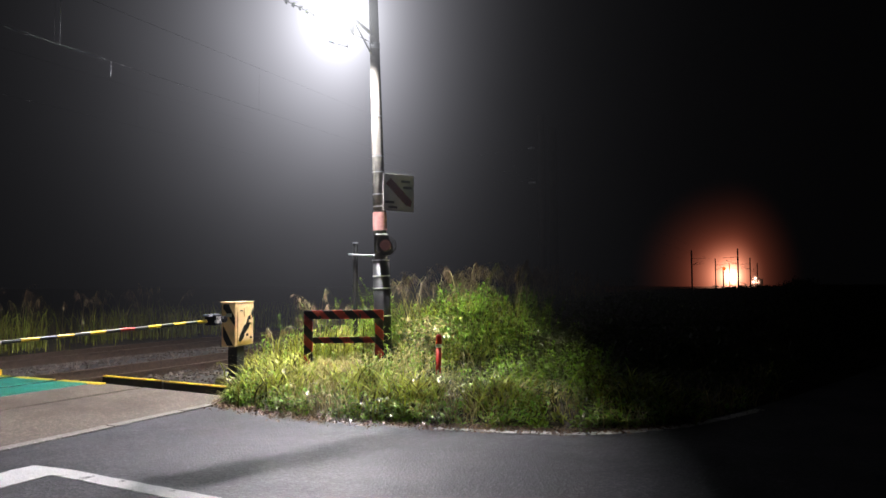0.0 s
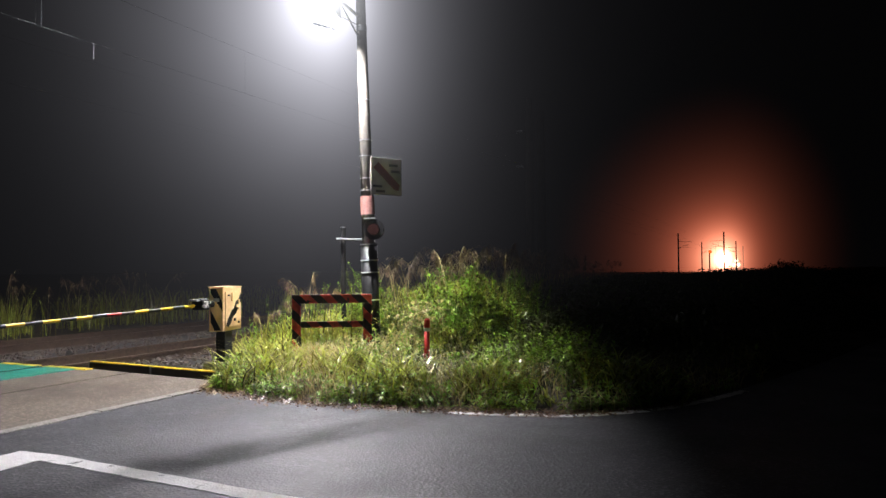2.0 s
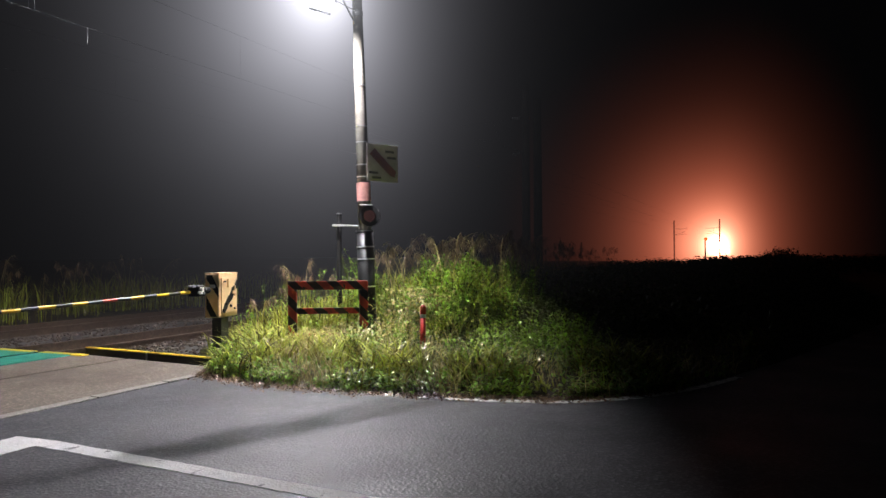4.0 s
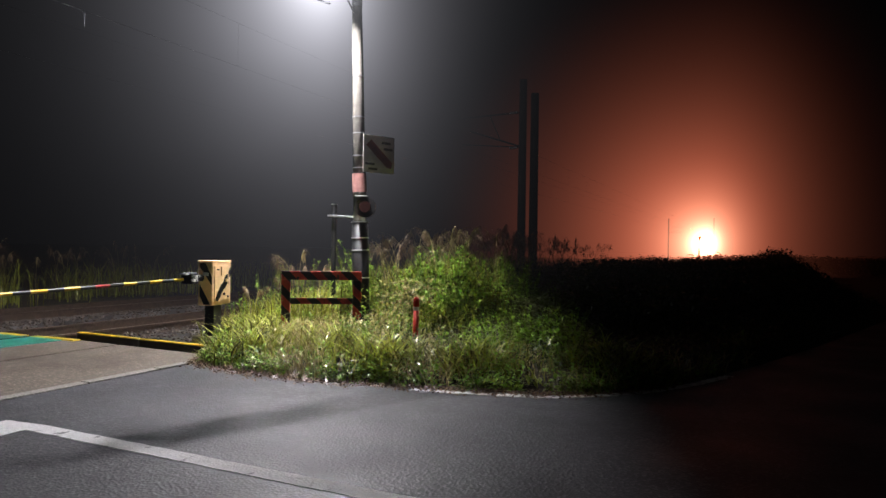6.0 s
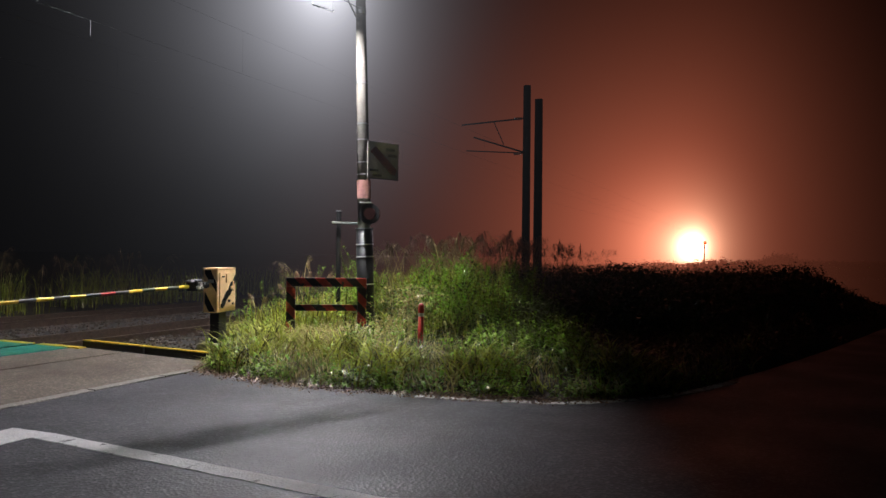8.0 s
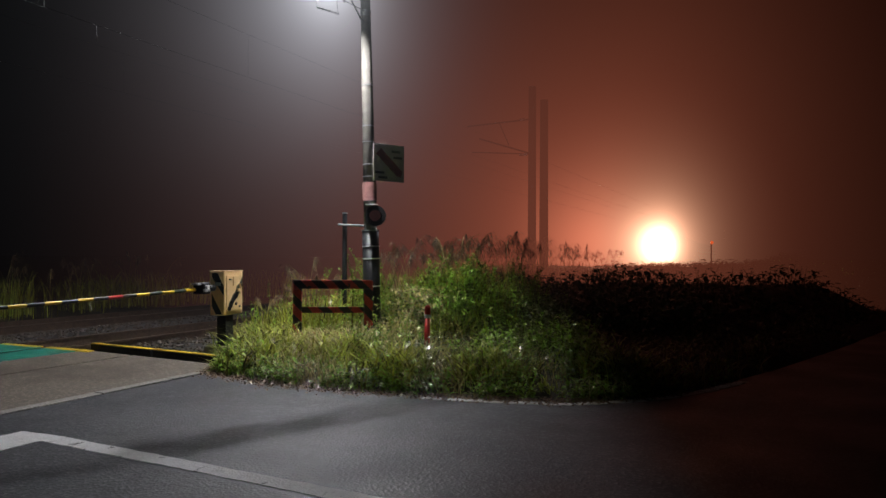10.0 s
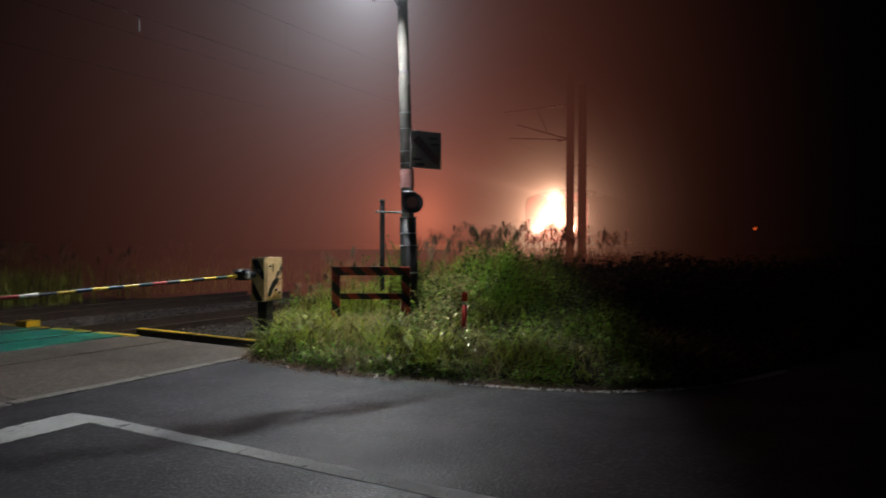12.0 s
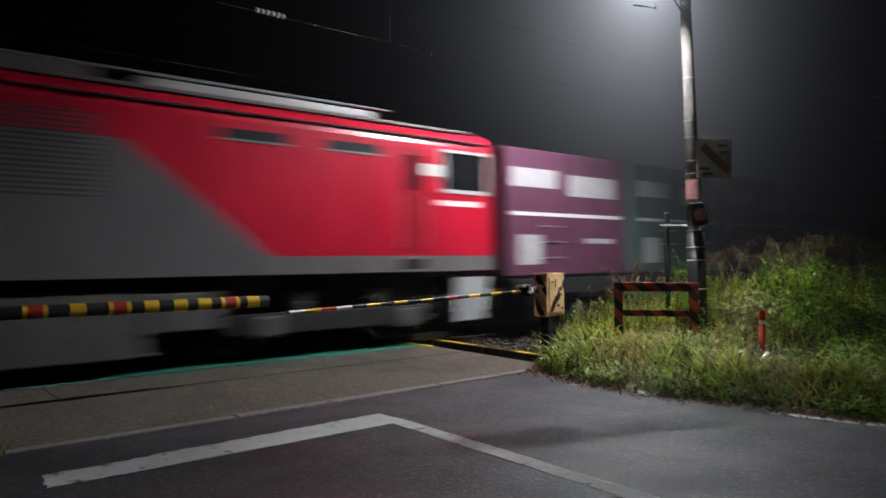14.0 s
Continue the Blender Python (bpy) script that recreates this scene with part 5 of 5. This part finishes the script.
vs = [b.verts.new(p) for p in ((-0.15, S + 0.10, 1.15), (0.72, S + 0.02, 1.15), (0.72, S + 0.02, 0.42), (-0.05, S + 0.12, 0.42))]
b.faces.new(vs)
bmesh.ops.solidify(b, geom=b.faces[:], thickness=0.03)
part("side_skirt", b, LIGHT_GREY, loco, "pale grey skirt plate")
b = B()
vs = [b.verts.new(p) for p in ((24.4 + 0.15, S + 0.10, 1.15), (24.4 - 0.72, S + 0.02, 1.15), (24.4 - 0.72, S + 0.02, 0.42), (24.4 + 0.05, S + 0.12, 0.42))]
b.faces.new(vs)
bmesh.ops.solidify(b, geom=b.faces[:], thickness=0.03)
part("side_skirt", b, LIGHT_GREY, loco, "pale grey skirt plate")
part("snow_plough", box(B(), -0.45, -0.1, -1.25, 1.25, 0.22, 0.62, 0.04), TANK_GREY, loco, "dirty grey snow plough")
part("coupler", box(B(), -0.75, -0.3, -0.16, 0.16, 0.78, 1.0, 0.03), UNDERFRAME, loco)
# running gear
part("underframe", box(B(), 0.3, 12.40, -1.05, 1.05, 0.85, 1.255), UNDERFRAME, loco)
part("underframe", box(B(), 12.9, 24.2, -1.05, 1.05, 0.85, 1.255), UNDERFRAME, loco)
for x0, x1, z0, z1 in ((5.39, 6.35, 0.50, 1.05), (6.46, 7.97, 0.30, 1.05), (16.95, 18.68, 0.27, 1.10), (18.75, 19.63, 0.56, 1.06)):
    part("equipment_box", box(B(), x0, x1, S + 0.12, 1.2, z0, z1, 0.03), TANK_GREY, loco, "grey equipment box")
for cx in (3.2, 9.9, 15.1, 21.6):
    bog = part("bogie", box(B(), cx - 1.75, cx + 1.75, -1.22, -1.08, 0.42, 0.72, 0.03), UNDERFRAME, loco)
    part("side_frame", box(B(), cx - 1.75, cx + 1.75, 1.08, 1.22, 0.42, 0.72, 0.03), UNDERFRAME, bog)
    for dx in (-1.2, 1.2):
        for y in (-0.60, 0.60):
            part("wheel", rod(B(), (cx + dx, y - 0.065, 0.575), (cx + dx, y + 0.065, 0.575), 0.52, 0.52, 28), RUST, bog)
        part("axle_box", box(B(), cx + dx - 0.16, cx + dx + 0.16, -1.30, -1.10, 0.38, 0.68, 0.03), TANK_GREY, bog, "grey axle box")
        part("coil_spring", rod(B(), (cx + dx * 0.55, -1.18, 0.72), (cx + dx * 0.55, -1.18, 1.0), 0.10, 0.10, 12), TANK_GREY, bog)
    part("sand_pipe", rod(B(), (cx - 1.85, -0.9, 1.0), (cx - 1.85, -0.6, 0.12), 0.025, 0.025, 8), STEEL, bog)

# beam glow painted as emission: clear nested cones ahead of each lamp
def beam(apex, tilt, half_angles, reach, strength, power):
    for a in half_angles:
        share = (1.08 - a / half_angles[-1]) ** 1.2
        mat = glow_emission("painted_glow", [((1.0, 0.46, 0.31), strength * share, power)], reach, 0.5)
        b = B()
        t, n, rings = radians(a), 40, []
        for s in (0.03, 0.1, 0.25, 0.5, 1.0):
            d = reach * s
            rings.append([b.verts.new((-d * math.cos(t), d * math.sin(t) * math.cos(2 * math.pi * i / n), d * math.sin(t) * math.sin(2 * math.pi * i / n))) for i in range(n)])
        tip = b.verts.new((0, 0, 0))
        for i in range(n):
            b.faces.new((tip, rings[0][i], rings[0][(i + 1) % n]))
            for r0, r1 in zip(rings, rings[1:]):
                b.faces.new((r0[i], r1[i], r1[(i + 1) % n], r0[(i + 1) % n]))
        ob = part("painted_glow", b, mat, loco, "clear cone with a headlight beam's glow painted on", smooth=True)
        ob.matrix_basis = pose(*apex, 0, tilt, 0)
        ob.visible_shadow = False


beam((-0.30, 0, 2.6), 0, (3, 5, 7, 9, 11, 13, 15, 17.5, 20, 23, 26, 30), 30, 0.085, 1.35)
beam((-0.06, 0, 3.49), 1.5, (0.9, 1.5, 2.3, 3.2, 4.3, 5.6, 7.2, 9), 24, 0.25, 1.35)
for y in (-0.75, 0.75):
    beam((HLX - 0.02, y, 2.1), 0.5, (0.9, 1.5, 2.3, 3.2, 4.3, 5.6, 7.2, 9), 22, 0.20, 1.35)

# halos of painted glow round the headlights: emissive discs, from a wide faint one to the dense one close before the
# train
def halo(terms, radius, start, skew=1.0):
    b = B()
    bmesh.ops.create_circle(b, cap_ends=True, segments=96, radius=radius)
    h = solo("painted_glow", b, glow_emission("halo_glow", terms, radius, start, skew), "clear disc with the headlights' orange glow painted on", "mist", "stuff")
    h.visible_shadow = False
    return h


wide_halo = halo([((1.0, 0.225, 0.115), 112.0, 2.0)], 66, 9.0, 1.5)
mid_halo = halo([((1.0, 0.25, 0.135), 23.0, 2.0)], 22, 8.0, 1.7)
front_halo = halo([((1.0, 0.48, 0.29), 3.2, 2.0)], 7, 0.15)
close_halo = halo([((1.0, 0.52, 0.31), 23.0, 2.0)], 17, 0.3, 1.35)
# a disc before each headlight, its close bloom painted as emission
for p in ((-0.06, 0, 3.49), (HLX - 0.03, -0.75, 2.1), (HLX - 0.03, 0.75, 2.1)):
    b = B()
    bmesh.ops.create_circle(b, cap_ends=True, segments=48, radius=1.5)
    g = part("lamp_glow", b, glow_emission("lamp_glow", [((1.0, 0.58, 0.38), 0.52, 1.8)], 1.5, 0.05), loco, "clear disc with a headlight's close glow painted on")
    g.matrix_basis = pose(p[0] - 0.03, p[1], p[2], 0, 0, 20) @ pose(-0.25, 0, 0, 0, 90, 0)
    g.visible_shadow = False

# ---- container wagons ----
def wagon(name):
    wg = tagged(new(name), "low dark container flat wagon", "wagon", "container wagons")
    part("deck", box(B(), 0.3, 20.1, -1.25, 1.25, 0.92, 1.08, 0.01), UNDERFRAME, wg)
    part("side_sill", box(B(), 0.3, 20.1, -1.34, -1.251, 0.78, 1.07, 0.01), UNDERFRAME, wg)
    part("side_sill", box(B(), 0.3, 20.1, 1.251, 1.34, 0.78, 1.07, 0.01), UNDERFRAME, wg)
    for cx in (3.2, 17.2):
        bog = part("bogie", box(B(), cx - 1.3, cx + 1.3, -1.12, -0.98, 0.42, 0.66, 0.03), UNDERFRAME, wg)
        for dx in (-0.95, 0.95):
            for y in (-0.60, 0.60):
                part("wheel", rod(B(), (cx + dx, y - 0.065, 0.475), (cx + dx, y + 0.065, 0.475), 0.42, 0.42, 24), RUST, bog)
            part("axle_box", box(B(), cx + dx - 0.13, cx + dx + 0.13, -1.2, -1.0, 0.3, 0.56, 0.02), TANK_GREY, bog)
    return wg


def container(mat, label):
    c = tagged(new("freight_container"), label, "container", "freight containers")
    body = part("body", box(B(), 0, 3.60, -1.22, 1.22, 1.13, 3.52, 0.03), mat, c)
    for x in (0.03, 3.50):
        part("corner_post", box(B(), x, x + 0.07, -1.245, -1.221, 1.13, 3.50, 0.005), mat, c)
    for x in (0.9, 1.8, 2.7):
        part("door_seam", box(B(), x, x + 0.015, -1.227, -1.221, 1.2, 3.45), BLACK, c)
    for z in (1.45, 1.75, 2.05):
        part("lock_bar", box(B(), 0.95, 1.6, -1.25, -1.221, z, z + 0.03, 0.004), STEEL, c)
    part("emblem", box(B(), 0.15, 1.40, -1.232, -1.222, 2.80, 3.15), PLATE_WHITE, c, "white emblem panel")
    part("emblem", box(B(), 1.80, 3.30, -1.232, -1.222, 2.68, 3.10), PLATE_WHITE, c, "pale emblem panel")
    part("stripe", box(B(), 0.05, 3.55, -1.232, -1.222, 2.26, 2.33), WHITE, c, "white stripe")
    part("placard", box(B(), 0.35, 0.98, -1.232, -1.222, 1.34, 1.90), PLATE_WHITE, c, "pale placard")
    part("lettering_bar", box(B(), 2.3, 3.2, -1.232, -1.222, 1.75, 1.85), PLATE_WHITE, c)
    for x in (0.1, 3.3):
        for y in (-1.1, 0.95):
            part("corner_casting", box(B(), x, x + 0.2, y, y + 0.15, 1.081, 1.129), DARK_STEEL, c)
    return c


wagons = [wagon("flat_wagon")]
wagons.append(copy_thing(wagons[0], pose(0, 0, 0)))
plum = container(PLUM_PAINT, "plum-coloured freight container with white markings")
teal = container(TEAL_PAINT, "grey-green freight container with white markings")
boxes = [plum, teal]
for i in range(8):
    boxes.append(copy_thing((plum, plum, teal, plum)[i % 4], pose(0, 0, 0)))


def train_pose(t, x=0.0):
    """Where the train's front stands: it runs straight at 23.47 m/s."""
    u = 7.83 - 23.469 * (t - 13.0) + x
    return TRK @ pose(u, TRACK_W, 0, 0, 0, 0)


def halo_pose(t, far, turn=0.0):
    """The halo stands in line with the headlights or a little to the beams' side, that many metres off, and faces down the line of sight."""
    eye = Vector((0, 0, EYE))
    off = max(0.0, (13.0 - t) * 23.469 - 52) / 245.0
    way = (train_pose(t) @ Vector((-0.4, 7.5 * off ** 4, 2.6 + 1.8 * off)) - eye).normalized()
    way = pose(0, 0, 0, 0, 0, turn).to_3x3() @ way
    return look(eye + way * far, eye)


def motions():
    times = [0.0, 1.5, 3.0, 4.5, 6.0, 7.5, 9.0, 10.0, 11.0, 11.5, 12.0, 12.5, 13.0, 13.5, 14.0]
    walk(loco, [(t, train_pose(t)) for t in times])
    # halo distances set how wide and bright the painted glow looks
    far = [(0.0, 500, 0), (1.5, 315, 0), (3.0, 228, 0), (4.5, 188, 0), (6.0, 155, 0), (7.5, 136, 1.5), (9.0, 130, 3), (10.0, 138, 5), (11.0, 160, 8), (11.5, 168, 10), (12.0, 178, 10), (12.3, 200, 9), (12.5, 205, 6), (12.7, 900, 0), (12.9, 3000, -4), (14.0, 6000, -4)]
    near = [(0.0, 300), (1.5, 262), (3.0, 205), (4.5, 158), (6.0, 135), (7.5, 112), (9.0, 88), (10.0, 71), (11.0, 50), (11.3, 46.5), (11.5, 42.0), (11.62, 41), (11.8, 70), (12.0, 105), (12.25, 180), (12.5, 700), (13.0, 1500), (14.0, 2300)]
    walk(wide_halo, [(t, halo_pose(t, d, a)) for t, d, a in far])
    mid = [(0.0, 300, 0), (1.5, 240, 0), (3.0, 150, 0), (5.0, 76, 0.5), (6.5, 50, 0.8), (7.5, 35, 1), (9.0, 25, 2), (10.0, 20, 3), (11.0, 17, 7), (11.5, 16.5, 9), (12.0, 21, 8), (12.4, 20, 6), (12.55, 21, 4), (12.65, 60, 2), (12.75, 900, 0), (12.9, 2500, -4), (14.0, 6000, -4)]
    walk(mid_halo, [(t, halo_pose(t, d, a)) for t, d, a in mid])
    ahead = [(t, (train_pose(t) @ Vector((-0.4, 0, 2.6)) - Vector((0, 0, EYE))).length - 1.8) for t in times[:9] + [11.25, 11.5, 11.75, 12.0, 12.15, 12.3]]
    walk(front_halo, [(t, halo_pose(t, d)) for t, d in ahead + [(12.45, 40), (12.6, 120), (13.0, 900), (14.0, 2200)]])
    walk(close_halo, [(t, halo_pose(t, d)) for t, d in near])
    for i, wg in enumerate(wagons):
        walk(wg, [(t, train_pose(t, 24.95 + 20.4 * i)) for t in times])
    for i, c in enumerate(boxes):
        off = 25.12 + (i // 5) * 20.4 + (i % 5) * 4.02
        walk(c, [(t, train_pose(t, off)) for t in times])


motions()
